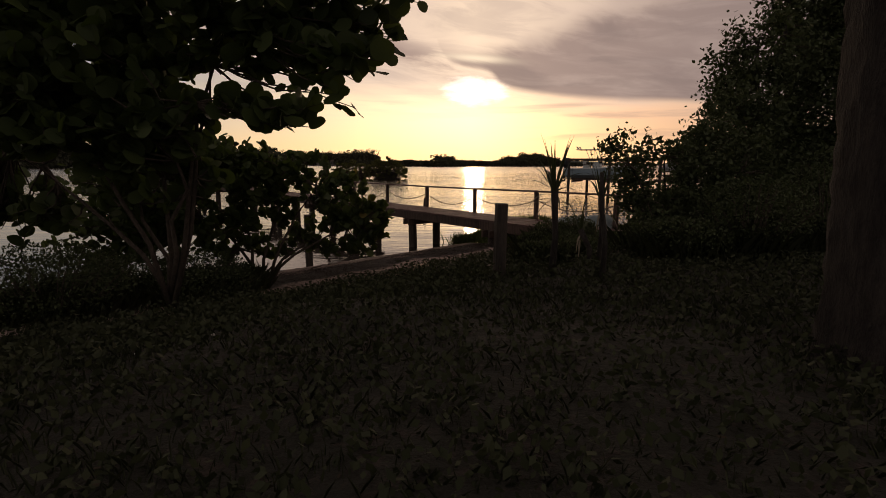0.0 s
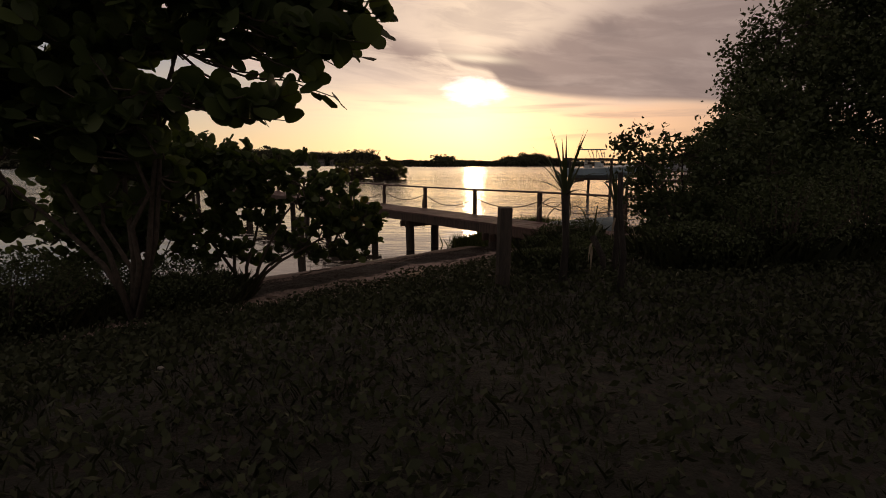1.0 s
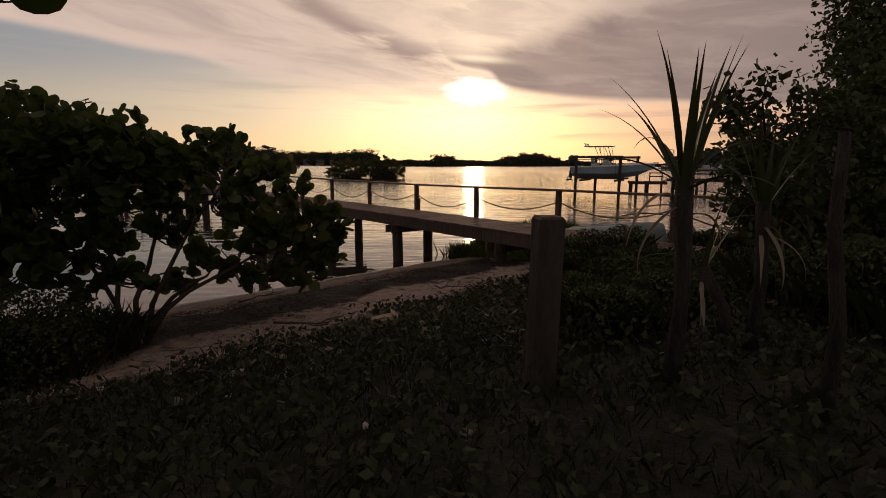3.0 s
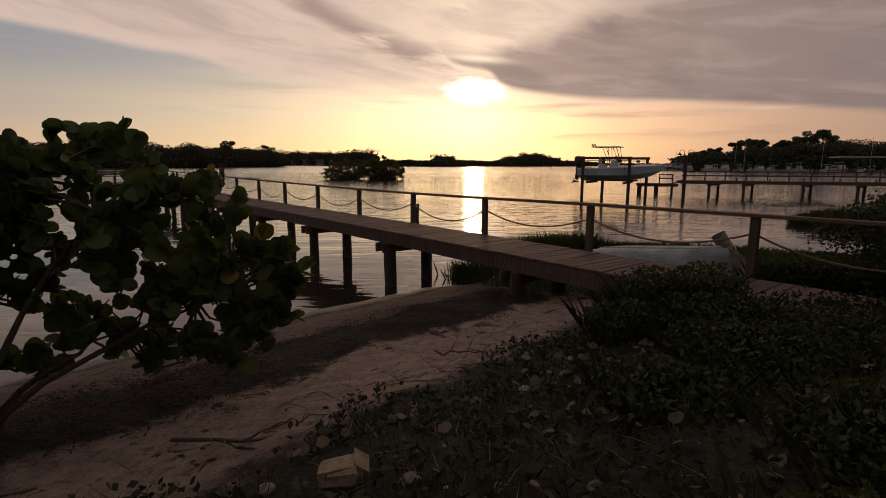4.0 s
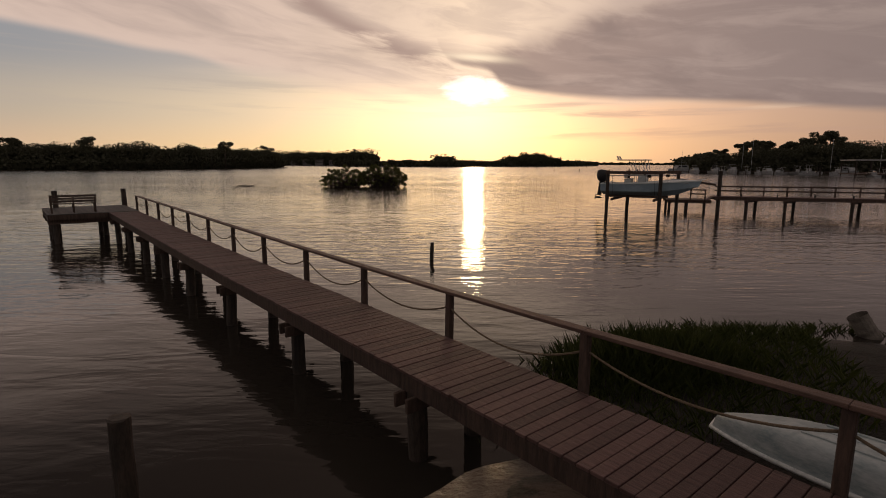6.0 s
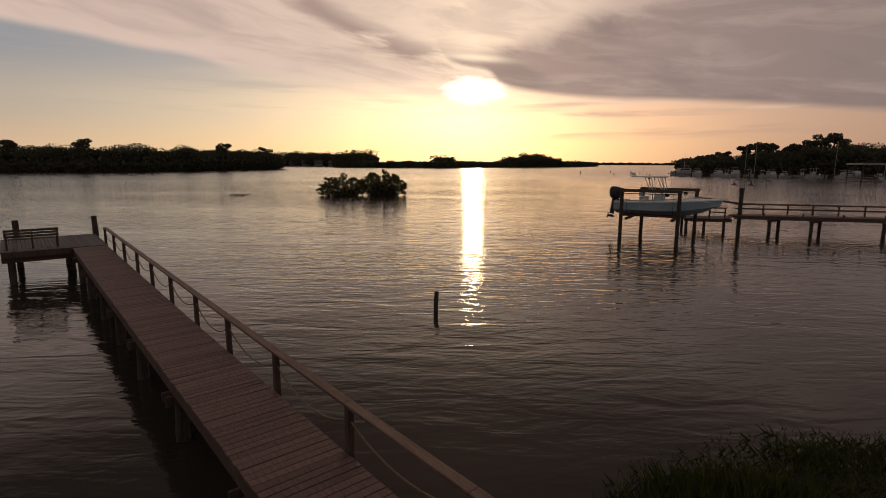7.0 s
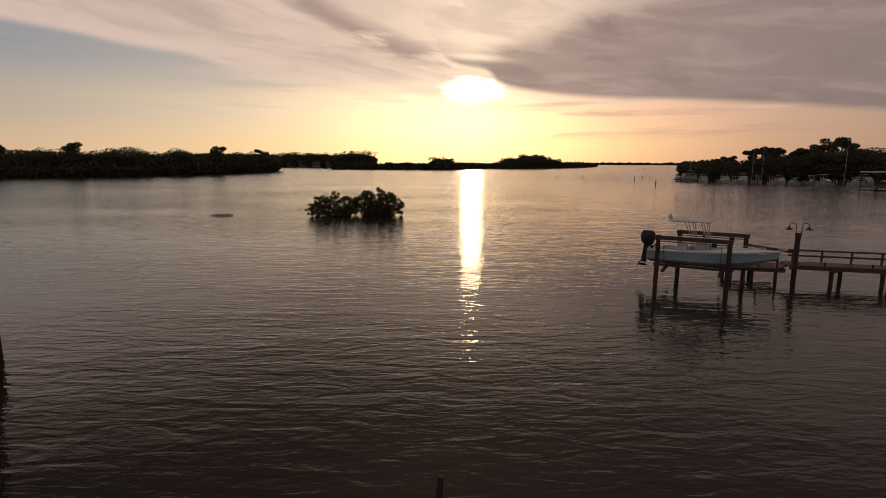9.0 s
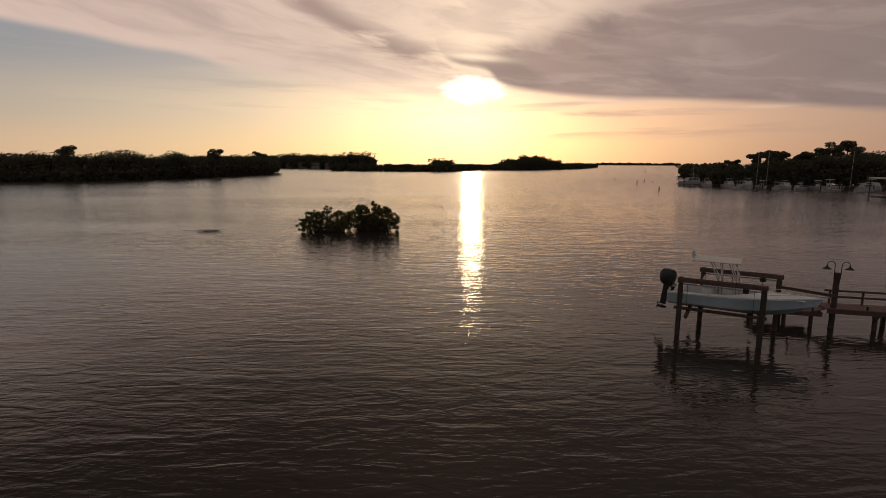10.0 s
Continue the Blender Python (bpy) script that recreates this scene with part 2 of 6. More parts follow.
def leaf_material(name, dark, light, rough=0.5, through_light=0.25, per_object=0.0):
    m = bpy.data.materials.new(name)
    m.use_nodes = True
    g = Nodes(m.node_tree)
    p = m.node_tree.nodes["Principled BSDF"]
    if per_object:
        k = g.node("ShaderNodeObjectInfo").outputs["Random"]
    else:
        k = g.node("ShaderNodeNewGeometry").outputs["Random Per Island"]
    spots = g.noise(g.node("ShaderNodeTexCoord").outputs["Object"], 14.0, 3.0)
    f = g.math("ADD", g.math("MULTIPLY", k, 0.7), g.math("MULTIPLY", spots, 0.3))
    c = g.mix(f, dark, light)
    g.put(p.inputs["Base Color"], c)
    p.inputs["Roughness"].default_value = rough
    p.inputs["Specular IOR Level"].default_value = 0.22
    t = g.node("ShaderNodeBsdfTranslucent")
    g.put(t.inputs[0], g.mix(1.0, c, (1.0, 1.1, 0.5), "MULTIPLY"))
    mixer = g.node("ShaderNodeMixShader")
    mixer.inputs[0].default_value = through_light
    g.put(mixer.inputs[1], p.outputs[0])
    g.put(mixer.inputs[2], t.outputs[0])
    g.put(m.node_tree.nodes["Material Output"].inputs[0], mixer.outputs[0])
    return m


def water_material():
    m = bpy.data.materials.new("bay_water")
    m.use_nodes = True
    g = Nodes(m.node_tree)
    p = m.node_tree.nodes["Principled BSDF"]
    pos = g.node("ShaderNodeNewGeometry").outputs["Position"]
    p.inputs["Base Color"].default_value = (0.031, 0.026, 0.021, 1)
    p.inputs["IOR"].default_value = 1.333
    p.inputs["Specular IOR Level"].default_value = 0.5
    ripples = g.noise(g.mapping(pos, (0.42, 1.30, 1.0), (0, 0, radians(7))), 1.25, 2.0, 0.5, 0.7)
    small = g.noise(g.mapping(pos, (1.0, 2.2, 1.0), (0, 0, radians(-9))), 2.6, 2.0, 0.5, 0.4)
    swell = g.noise(g.mapping(pos, (0.45, 1.2, 1.0), (0, 0, radians(12))), 0.33, 2.0, 0.4, 0.5)
    calm = g.step(g.noise(g.mapping(pos, (0.35, 1.0, 1.0)), 0.045, 3.0, 0.5), 0.30, 0.62)
    h = g.math("ADD", g.math("MULTIPLY", ripples, 0.85), g.math("MULTIPLY", small, 0.22))
    h = g.math("MULTIPLY", h, g.math("ADD", 0.55, g.math("MULTIPLY", calm, 0.6)))
    h = g.math("MULTIPLY", h, g.math("ADD", 0.42, g.math("MULTIPLY", g.step(g.split(pos)[1], 15.0, 34.0), 0.58)))
    h = g.math("ADD", h, g.math("MULTIPLY", swell, 0.85))
    off_shore = g.split(pos)[1]
    g.put(p.inputs["Roughness"], g.math("ADD", 0.03, g.math("MULTIPLY", g.step(off_shore, 60.0, 300.0), 0.12)))
    reach = g.math("ADD", g.math("ADD", 0.38, g.math("MULTIPLY", g.step(off_shore, 18.0, 36.0), 0.16)), g.math("MULTIPLY", g.step(off_shore, 58.0, 110.0), 0.26))
    h = g.math("MULTIPLY", h, g.math("SUBTRACT", reach, g.math("MULTIPLY", g.step(off_shore, 90.0, 260.0), 0.28)))
    # far off, only the wave faces turned to the shore are seen: the surface leans that way
    lean = g.math("DIVIDE", g.math("SUBTRACT", off_shore, 40.0), 160.0, clamp=True)
    lean = g.math("ADD", g.math("MULTIPLY", g.math("MULTIPLY", lean, lean), 80.0), g.math("MAXIMUM", g.math("SUBTRACT", off_shore, 200.0), 0.0))
    h = g.math("ADD", h, g.math("MULTIPLY", lean, 0.44))
    b = g.node("ShaderNodeBump")
    b.inputs["Strength"].default_value = 1.0
    b.inputs["Distance"].default_value = 0.095
    g.put(b.inputs["Height"], h)
    g.put(p.inputs["Normal"], b.outputs[0])
    return m


def ground_material():
    """Wet sand, seaweed wrack, dry sand and soil, by the distance from the waterline."""
    m = bpy.data.materials.new("shore_ground")
    m.use_nodes = True
    g = Nodes(m.node_tree)
    p = m.node_tree.nodes["Principled BSDF"]
    pos = g.node("ShaderNodeNewGeometry").outputs["Position"]
    d = g.node("ShaderNodeAttribute", attribute="inland").outputs["Fac"]
    marsh = g.node("ShaderNodeAttribute", attribute="marsh").outputs["Fac"]
    patch = g.noise(pos, 0.9, 5.0, 0.6, 0.6)
    clods = g.noise(pos, 5.5, 4.0, 0.6)
    grit = g.noise(pos, 60.0, 3.0, 0.7)
    d = g.math("ADD", d, g.math("MULTIPLY", g.math("SUBTRACT", patch, 0.5), 1.1))
    d = g.math("ADD", d, g.math("MULTIPLY", g.math("SUBTRACT", clods, 0.5), 0.5))
    wet = g.mix(grit, (0.125, 0.083, 0.068), (0.195, 0.135, 0.113))
    dry = g.mix(g.step(g.math("ADD", g.math("MULTIPLY", clods, 0.6), g.math("MULTIPLY", grit, 0.4)), 0.3, 0.7), (0.20, 0.135, 0.115), (0.43, 0.315, 0.275))
    wrack = g.mix(grit, (0.010, 0.007, 0.005), (0.035, 0.022, 0.016))
    soil = g.mix(clods, (0.014, 0.0130, 0.008), (0.037, 0.032, 0.021))
    band = g.math("ADD", d, g.math("MULTIPLY", g.math("SUBTRACT", g.noise(pos, 2.6, 4.0, 0.6, 0.4), 0.5), 0.5))
    c = g.mix(g.step(band, 1.25, 1.35), wet, wrack)
    c = g.mix(g.step(band, 1.42, 1.65), c, wet)
    c = g.mix(g.step(d, 2.55, 2.8), c, wrack)
    c = g.mix(g.step(d, 3.95, 4.2), c, dry)
    c = g.mix(g.step(d, 5.4, 5.65), c, soil)
    c = g.mix(g.math("MULTIPLY", marsh, g.step(d, 0.0, 0.5)), c, g.mix(clods, (0.012, 0.011, 0.007), (0.032, 0.026, 0.018)))
    c = g.mix(g.step(g.noise(pos, 2.2, 5.0, 0.7, 1.0), 0.57, 0.64), c, (0.040, 0.027, 0.021))
    c = g.mix(g.math("MULTIPLY", g.step(g.noise(pos, 9.0, 4.0, 0.7, 0.6), 0.56, 0.64), 0.65), c, (0.060, 0.040, 0.032))
    g.put(p.inputs["Base Color"], c)
    g.put(p.inputs["Roughness"], g.math("ADD", 0.30, g.math("MULTIPLY", g.step(d, 0.5, 2.2), 0.62)))
    b = g.node("ShaderNodeBump")
    b.inputs["Strength"].default_value = 1.0
    b.inputs["Distance"].default_value = 0.10
    g.put(b.inputs["Height"], g.math("ADD", g.math("MULTIPLY", clods, 0.9), g.math("MULTIPLY", grit, 0.12)))
    g.put(p.inputs["Normal"], b.outputs[0])
    return m


def plain(name, color, rough=0.5, metal=0.0):
    m = bpy.data.materials.new(name)
    m.use_nodes = True
    p = m.node_tree.nodes["Principled BSDF"]
    p.inputs["Base Color"].default_value = (*color, 1)
    p.inputs["Roughness"].default_value = rough
    p.inputs["Metallic"].default_value = metal
    return m


M_WATER = water_material()
M_GROUND = ground_material()
M_PLANK = material("deck_boards", (0.078, 0.044, 0.040), (0.168, 0.094, 0.084), 0.62, 2.2, (1.0, 9.0, 1.0), 0.35, per_object=0.28)
M_GREY_PLANK = material("weathered_platform_boards", (0.040, 0.038, 0.038), (0.100, 0.086, 0.082), 0.65, 2.2, (1.0, 9.0, 1.0), 0.35, per_object=0.25)
M_TIMBER = material("dock_timber", (0.045, 0.030, 0.024), (0.125, 0.080, 0.062), 0.75, 2.5, (7.0, 7.0, 1.0), 0.4, per_object=0.15)
M_RAIL = material("rail_timber", (0.080, 0.048, 0.038), (0.190, 0.115, 0.088), 0.6, 2.0, (1.0, 9.0, 9.0), 0.3)
M_PILE = material("wet_piling", (0.022, 0.018, 0.015), (0.085, 0.062, 0.048), 0.7, 3.0, (3.0, 3.0, 0.7), 0.6, per_object=0.2)
M_ROPE = material("old_rope", (0.16, 0.115, 0.075), (0.33, 0.25, 0.17), 0.9, 40.0, bump=0.6)
M_BARK = material("grey_bark", (0.014, 0.011, 0.009), (0.072, 0.057, 0.048), 0.85, 5.0, (4.0, 4.0, 0.8), 1.0)
M_TWIG = material("twig_bark", (0.035, 0.026, 0.019), (0.12, 0.088, 0.066), 0.8, 14.0, (2, 2, 1), 0.4)
M_GRAPE = leaf_material("sea_grape_leaf", (0.045, 0.062, 0.025), (0.120, 0.140, 0.052), 0.42, 0.46, per_object=1.0)
M_GRAPE_MASS = leaf_material("sea_grape_leaves", (0.050, 0.068, 0.027), (0.115, 0.140, 0.050), 0.45, 0.42)
M_OLD_LEAF = leaf_material("yellowing_leaf", (0.16, 0.13, 0.03), (0.26, 0.20, 0.06), 0.5, 0.35, per_object=1.0)
M_BUSH = leaf_material("bush_leaf", (0.036, 0.046, 0.020), (0.095, 0.110, 0.050), 0.65, 0.2)
M_MANGROVE = leaf_material("mangrove_leaf", (0.070, 0.075, 0.026), (0.190, 0.180, 0.070), 0.45, 0.42)
M_WOODS = leaf_material("far_foliage", (0.050, 0.052, 0.034), (0.115, 0.108, 0.070), 0.8, 0.10)
M_GRASS = leaf_material("marsh_grass", (0.060, 0.078, 0.028), (0.125, 0.138, 0.056), 0.6, 0.38)
M_WEED = leaf_material("ground_weed", (0.026, 0.031, 0.016), (0.068, 0.072, 0.036), 0.75, 0.15)
M_LITTER = leaf_material("dead_leaf", (0.024, 0.017, 0.011), (0.085, 0.060, 0.040), 0.75, 0.1)
M_BLADE = leaf_material("sword_leaf", (0.030, 0.040, 0.018), (0.075, 0.085, 0.040), 0.45, 0.15, per_object=1.0)
M_DRY_FROND = leaf_material("dry_frond", (0.16, 0.125, 0.09), (0.32, 0.26, 0.20), 0.7, 0.15, per_object=1.0)
M_DRY_FROND_MASS = leaf_material("dry_straw", (0.14, 0.11, 0.08), (0.34, 0.28, 0.22), 0.7, 0.15)
M_GEL = material("white_gelcoat", (0.60, 0.63, 0.63), (0.76, 0.78, 0.77), 0.28, 3.0, bump=0.0)
# Marina boats: white gelcoat darkened to carry the shade of the woods.
M_SHADED_GEL = material("shaded_gelcoat", (0.22, 0.22, 0.23), (0.44, 0.44, 0.44), 0.5, 1.2, bump=0.0, per_object=0.2)
M_HULL = material("pale_blue_gelcoat", (0.36, 0.46, 0.54), (0.46, 0.56, 0.63), 0.25, 2.5, bump=0.0)
M_BOTTOM = material("dark_bottom_paint", (0.035, 0.065, 0.070), (0.065, 0.105, 0.11), 0.6, 4.0)
M_DINGHY = material("chalky_blue_white_hull", (0.24, 0.30, 0.32), (0.54, 0.58, 0.58), 0.55, 2.2, (1, 1, 3), 0.15)
M_BLACK = material("black_plastic", (0.012, 0.012, 0.013), (0.030, 0.030, 0.032), 0.35, 12.0, bump=0.05)
M_STEEL = material("dull_aluminium", (0.42, 0.42, 0.42), (0.60, 0.60, 0.60), 0.38, 9.0, metal=0.9, bump=0.05)
M_IRON = material("dark_lamp_metal", (0.018, 0.017, 0.016), (0.045, 0.042, 0.040), 0.5, 15.0, metal=0.5, bump=0.1)
M_CANVAS = material("pale_canvas", (0.58, 0.56, 0.53), (0.74, 0.72, 0.69), 0.8, 10.0, bump=0.15)
M_STONE = material("pale_stone", (0.22, 0.19, 0.16), (0.46, 0.41, 0.37), 0.85, 9.0, bump=0.6, per_object=0.2)
M_CARD = material("faded_carton", (0.20, 0.13, 0.09), (0.52, 0.40, 0.28), 0.8, 9.0, bump=0.2)
M_SCRAP = material("white_scrap", (0.38, 0.36, 0.34), (0.62, 0.60, 0.57), 0.6, 18.0, bump=0.2)
M_CONCRETE = material("stained_concrete", (0.12, 0.10, 0.085), (0.26, 0.225, 0.19), 0.85, 6.0, bump=0.5)
M_GLASS_DARK = plain("dark_window_glass", (0.02, 0.025, 0.03), 0.06)
M_ROOF = material("pale_shed_roof", (0.34, 0.32, 0.30), (0.50, 0.48, 0.45), 0.6, 3.0, (1, 8, 1))
M_WALL = material("house_wall", (0.17, 0.15, 0.14), (0.28, 0.25, 0.23), 0.8, 1.0)
M_TILE_ROOF = material("house_roof", (0.10, 0.075, 0.06), (0.17, 0.13, 0.11), 0.8, 1.5)


# ---- building helpers ----
def part(name, bm, mat, parent=None, label="", smooth=False):
    """Links a bmesh as one mesh object under a thing or a part."""
    me = bpy.data.meshes.new(name)
    bm.to_mesh(me)
    bm.free()
    me.materials.append(mat)
    if smooth:
        me.polygons.foreach_set("use_smooth", [True] * len(me.polygons))
    ob = new(name, me)
    ob.parent = parent
    if label:
        ob["label"] = label
    return ob


def raw(name, verts, faces, mat, parent=None, smooth=False):
    """Links plain vertices and faces as one mesh object."""
    me = bpy.data.meshes.new(name)
    me.from_pydata([tuple(v) for v in verts], [], [tuple(f) for f in faces])
    me.materials.append(mat)
    if smooth:
        me.polygons.foreach_set("use_smooth", [True] * len(me.polygons))
    ob = new(name, me)
    ob.parent = parent
    return ob


def cards(name, verts, per, mat, parent=None):
    """Links many equal polygons, per corners each, from one array of corners."""
    verts = np.asarray(verts, dtype=np.float32).reshape(-1, 3)
    n = len(verts) // per
    me = bpy.data.meshes.new(name)
    me.vertices.add(len(verts))
    me.vertices.foreach_set("co", verts.ravel())
    me.loops.add(len(verts))
    me.loops.foreach_set("vertex_index", np.arange(len(verts), dtype=np.int32))
    me.polygons.add(n)
    me.polygons.foreach_set("loop_start", np.arange(0, len(verts), per, dtype=np.int32))
    me.update(calc_edges=True)
    me.validate()
    me.materials.append(mat)
    ob = new(name, me)
    ob.parent = parent
    return ob


def empty(name, m=None):
    ob = new(name)
    ob.empty_display_size = 0.2
    if m is not None:
        ob.matrix_world = m
    return ob


def box(bm, cx, cy, cz, sx, sy, sz, m=None, bevel=0.0):
    r = bmesh.ops.create_cube(bm, size=1.0)
    vs = r["verts"]
    bmesh.ops.scale(bm, vec=(sx, sy, sz), verts=vs)
    if bevel:
        es = list({e for v in vs for e in v.link_edges})
        o = bmesh.ops.bevel(bm, geom=es, offset=bevel, segments=1, affect="EDGES")
        vs = list({v for f in o["faces"] for v in f.verts} | {v for v in vs if v.is_valid})
    bmesh.ops.translate(bm, vec=(cx, cy, cz), verts=vs)
    if m is not None:
        bmesh.ops.transform(bm, matrix=m, verts=vs)
    return vs


def tube(bm, points, radii, sides=8, caps=True):
    """A tapered, bent round bar through the points."""
    points = [Vector(p) for p in points]
    if not hasattr(radii, "__len__"):
        radii = [radii] * len(points)
    rings = []
    ref = Vector((0.31, 0.17, 0.93)).normalized()
    for i, p in enumerate(points):
        t = (points[min(i + 1, len(points) - 1)] - points[max(i - 1, 0)]).normalized()
        side = t.cross(ref)
        if side.length < 0.05:
            side = t.cross(Vector((1, 0, 0)))
        side.normalize()
        other = t.cross(side)
        rings.append([bm.verts.new(p + (side * math.cos(a) + other * math.sin(a)) * radii[i]) for a in (2 * math.pi * k / sides for k in range(sides))])
    for a, b in zip(rings, rings[1:]):
        for k in range(sides):
            bm.faces.new((a[k], a[(k + 1) % sides], b[(k + 1) % sides], b[k]))
    if caps:
        bm.faces.new(rings[0][::-1])
        bm.faces.new(rings[-1])


def post_mesh(r, z0, z1, sides=10, rough=0.006, tip=0.0, seed=1):
    """A weathered round pile with a worn head."""
    rng = random.Random(seed)
    bm = bmesh.new()
    steps = max(3, int((z1 - z0) / 0.35))
    pts = [(rng.uniform(-rough, rough), rng.uniform(-rough, rough), z0 + (z1 - z0) * i / steps) for i in range(steps + 1)]
    rad = [r * rng.uniform(0.95, 1.05) for _ in pts]
    rad[-1] = r * (0.97 - tip)
    tube(bm, pts, rad, sides)
    top = max(v.co.z for v in bm.verts)
    es = [e for e in bm.edges if all(v.co.z > top - 0.002 for v in e.verts)]
    bmesh.ops.bevel(bm, geom=es, offset=r * 0.16, segments=1, affect="EDGES")
    return bm


def unit(v):
    return v / np.maximum(np.linalg.norm(v, axis=-1, keepdims=True), 1e-9)


def leaf_quads(rng, centres, size, spread=0.35, aspect=1.7, droop=0.0):
    """Four-cornered leaves round the centres, turned at random."""
    n = len(centres)
    a = unit(rng.normal(size=(n, 3)) + np.array([0, 0, -droop]))
    b = unit(np.cross(a, unit(rng.normal(size=(n, 3)))))
    s = (size * rng.uniform(1 - spread, 1 + spread, n))[:, None]
    a, b = a * s, b * s / aspect
    return np.stack([centres - a * 0.5, centres + b * 0.5 + a * 0.05, centres + a * 0.5, centres - b * 0.5 + a * 0.05], axis=1)


def in_blobs(rng, blobs, n, hollow=0.0):
    """Points in a union of ellipsoids (x, y, z, rx, ry, rz), more of them near the skin."""
    blobs = np.array(blobs, dtype=float)
    w = np.prod(blobs[:, 3:], axis=1)
    k = rng.choice(len(blobs), n, p=w / w.sum())
    r = (hollow + (1 - hollow) * rng.uniform(0, 1, n)) ** (1 / 2.4)
    return blobs[k, :3] + unit(rng.normal(size=(n, 3))) * r[:, None] * blobs[k, 3:]


def blades(rng, bases, height, width, lean=0.35, segs=3):
    """Bent grass blades as strips, five corners each."""
    n = len(bases)
    h = height * rng.uniform(0.55, 1.15, n)
    ang = rng.uniform(0, 2 * math.pi, n)
    out = np.stack([np.cos(ang), np.sin(ang), np.zeros(n)], 1)
    side = np.stack([-np.sin(ang), np.cos(ang), np.zeros(n)], 1) * (width * rng.uniform(0.7, 1.3, n))[:, None] * 0.5
    k = (lean * rng.uniform(0.1, 1.0, n) * h)[:, None]
    up = np.array([0, 0, 1.0]) * h[:, None]
    m = bases + up * 0.55 + out * k * 0.35
    t = bases + up + out * k
    return np.stack([bases - side, bases + side, m + side * 0.8, t, m - side * 0.8], axis=1)


# ---- ground and water ----
DOCK_ORIGIN, DOCK_TURN, BAY = (2.55, 14.2), 129.7, 2.44
UX, UY = math.cos(radians(DOCK_TURN)), math.sin(radians(DOCK_TURN))
WATER = 0.17
SHORE = np.array([(-400, -150), (-60, -12), (-20, 2.5), (-12, 7), (-8, 9.8), (-5, 12.5), (-2.25, 15.35), (0.1, 17.5), (1.2, 19.6), (2.7, 21.4), (5.3, 22.4), (8.9, 22.2), (12, 20), (30, 15), (80, 8), (400, -60)], dtype=float)


def inland(x, y):
    """Distance from the waterline, positive on land."""
    x, y = np.asarray(x, float), np.asarray(y, float)
    best = np.full(x.shape, 1e9)
    for (ax, ay), (bx, by) in zip(SHORE, SHORE[1:]):
        dx, dy = bx - ax, by - ay
        t = np.clip(((x - ax) * dx + (y - ay) * dy) / (dx * dx + dy * dy), 0, 1)
        best = np.minimum(best, np.hypot(x - ax - t * dx, y - ay - t * dy))
    land = y < np.interp(x, SHORE[:, 0], SHORE[:, 1])
    return np.where(land, best, -best)


def marsh_side(x, y):
    """0 on the beach side of the dock, 1 on its marsh side."""
    n = (np.asarray(x) - DOCK_ORIGIN[0]) * -UY + (np.asarray(y) - DOCK_ORIGIN[1]) * UX
    return np.clip(0.75 - n / 1.2, 0, 1)


def height(x, y):
    d = inland(x, y)
    beach = np.interp(d, [-60, -8, -2, 0, 0.7, 2, 4.5, 6.6, 9, 14, 60], [-1.8, -1.2, -0.35, 0, 0.2, 0.47, 0.74, 1.13, 1.55, 1.68, 1.7])
    marsh = np.interp(d, [-60, -8, -2, 0, 1, 3.5, 6, 8, 10, 14, 60], [-1.8, -1.2, -0.5, 0, 0.16, 0.36, 0.62, 0.98, 1.32, 1.64, 1.7])
    k = marsh_side(x, y)
    bank = 0.46 * np.exp(-((np.asarray(x) - 4.35) ** 2 + (np.asarray(y) - 13.3) ** 2) / 0.7)
    return beach * (1 - k) + marsh * k + bank


def build_ground():
    def axis(lo, hi, fine_lo, fine_hi, step):
        a = list(np.arange(fine_lo, fine_hi + 1e-6, step))
        g = step
        while a[-1] < hi:
            g *= 1.35
            a.append(min(a[-1] + g, hi))
        g = step
        while a[0] > lo:
            g *= 1.35
            a.insert(0, max(a[0] - g, lo))
        return np.array(a)
    xs, ys = axis(-4500, 4500, -7, 9, 0.13), axis(-1500, 4800, 0, 23, 0.13)
    X, Y = np.meshgrid(xs, ys)
    Zs = height(X, Y)
    lump = np.zeros_like(X)
    for k, (f, a) in enumerate(((0.7, 0.05), (1.9, 0.028), (4.7, 0.018))):
        ph = 1.7 * k
        lump += a * (np.sin(f * X + 0.6 * f * Y + ph) * np.sin(0.8 * f * Y - 0.5 * f * X + 2 * ph + np.sin(f * 0.7 * X)))
    near = (np.abs(X) < 40) & (np.abs(Y) < 60)
    d = inland(X, Y)
    Zs = Zs + np.where(near, lump * np.clip(d / 2.5, 0, 1), 0)
    # the heap of seaweed along the beach
    Zs = Zs + np.where(near, 0.05 * np.exp(-((d - 3.35) / 0.6) ** 2) * (1 - marsh_side(X, Y)), 0)
    nx, ny = len(xs), len(ys)
    verts = np.stack([X, Y, Zs], -1).reshape(-1, 3)
    i = np.arange(nx * ny).reshape(ny, nx)
    faces = np.stack([i[:-1, :-1], i[:-1, 1:], i[1:, 1:], i[1:, :-1]], -1).reshape(-1, 4)
    ob = raw("ground", verts.tolist(), faces.tolist(), M_GROUND, smooth=True)
    for name, values in (("inland", d), ("marsh", marsh_side(X, Y))):
        at = ob.data.attributes.new(name, "FLOAT", "POINT")
        at.data.foreach_set("value", values.ravel().astype(np.float32))
    return tagged(ob, "sandy shore with dark seaweed wrack, soil and leaf litter", "ground", kind="structure")


build_ground()
bm = bmesh.new()
bmesh.ops.create_grid(bm, x_segments=8, y_segments=8, size=4400)
bmesh.ops.translate(bm, vec=(0, 400, WATER), verts=bm.verts)
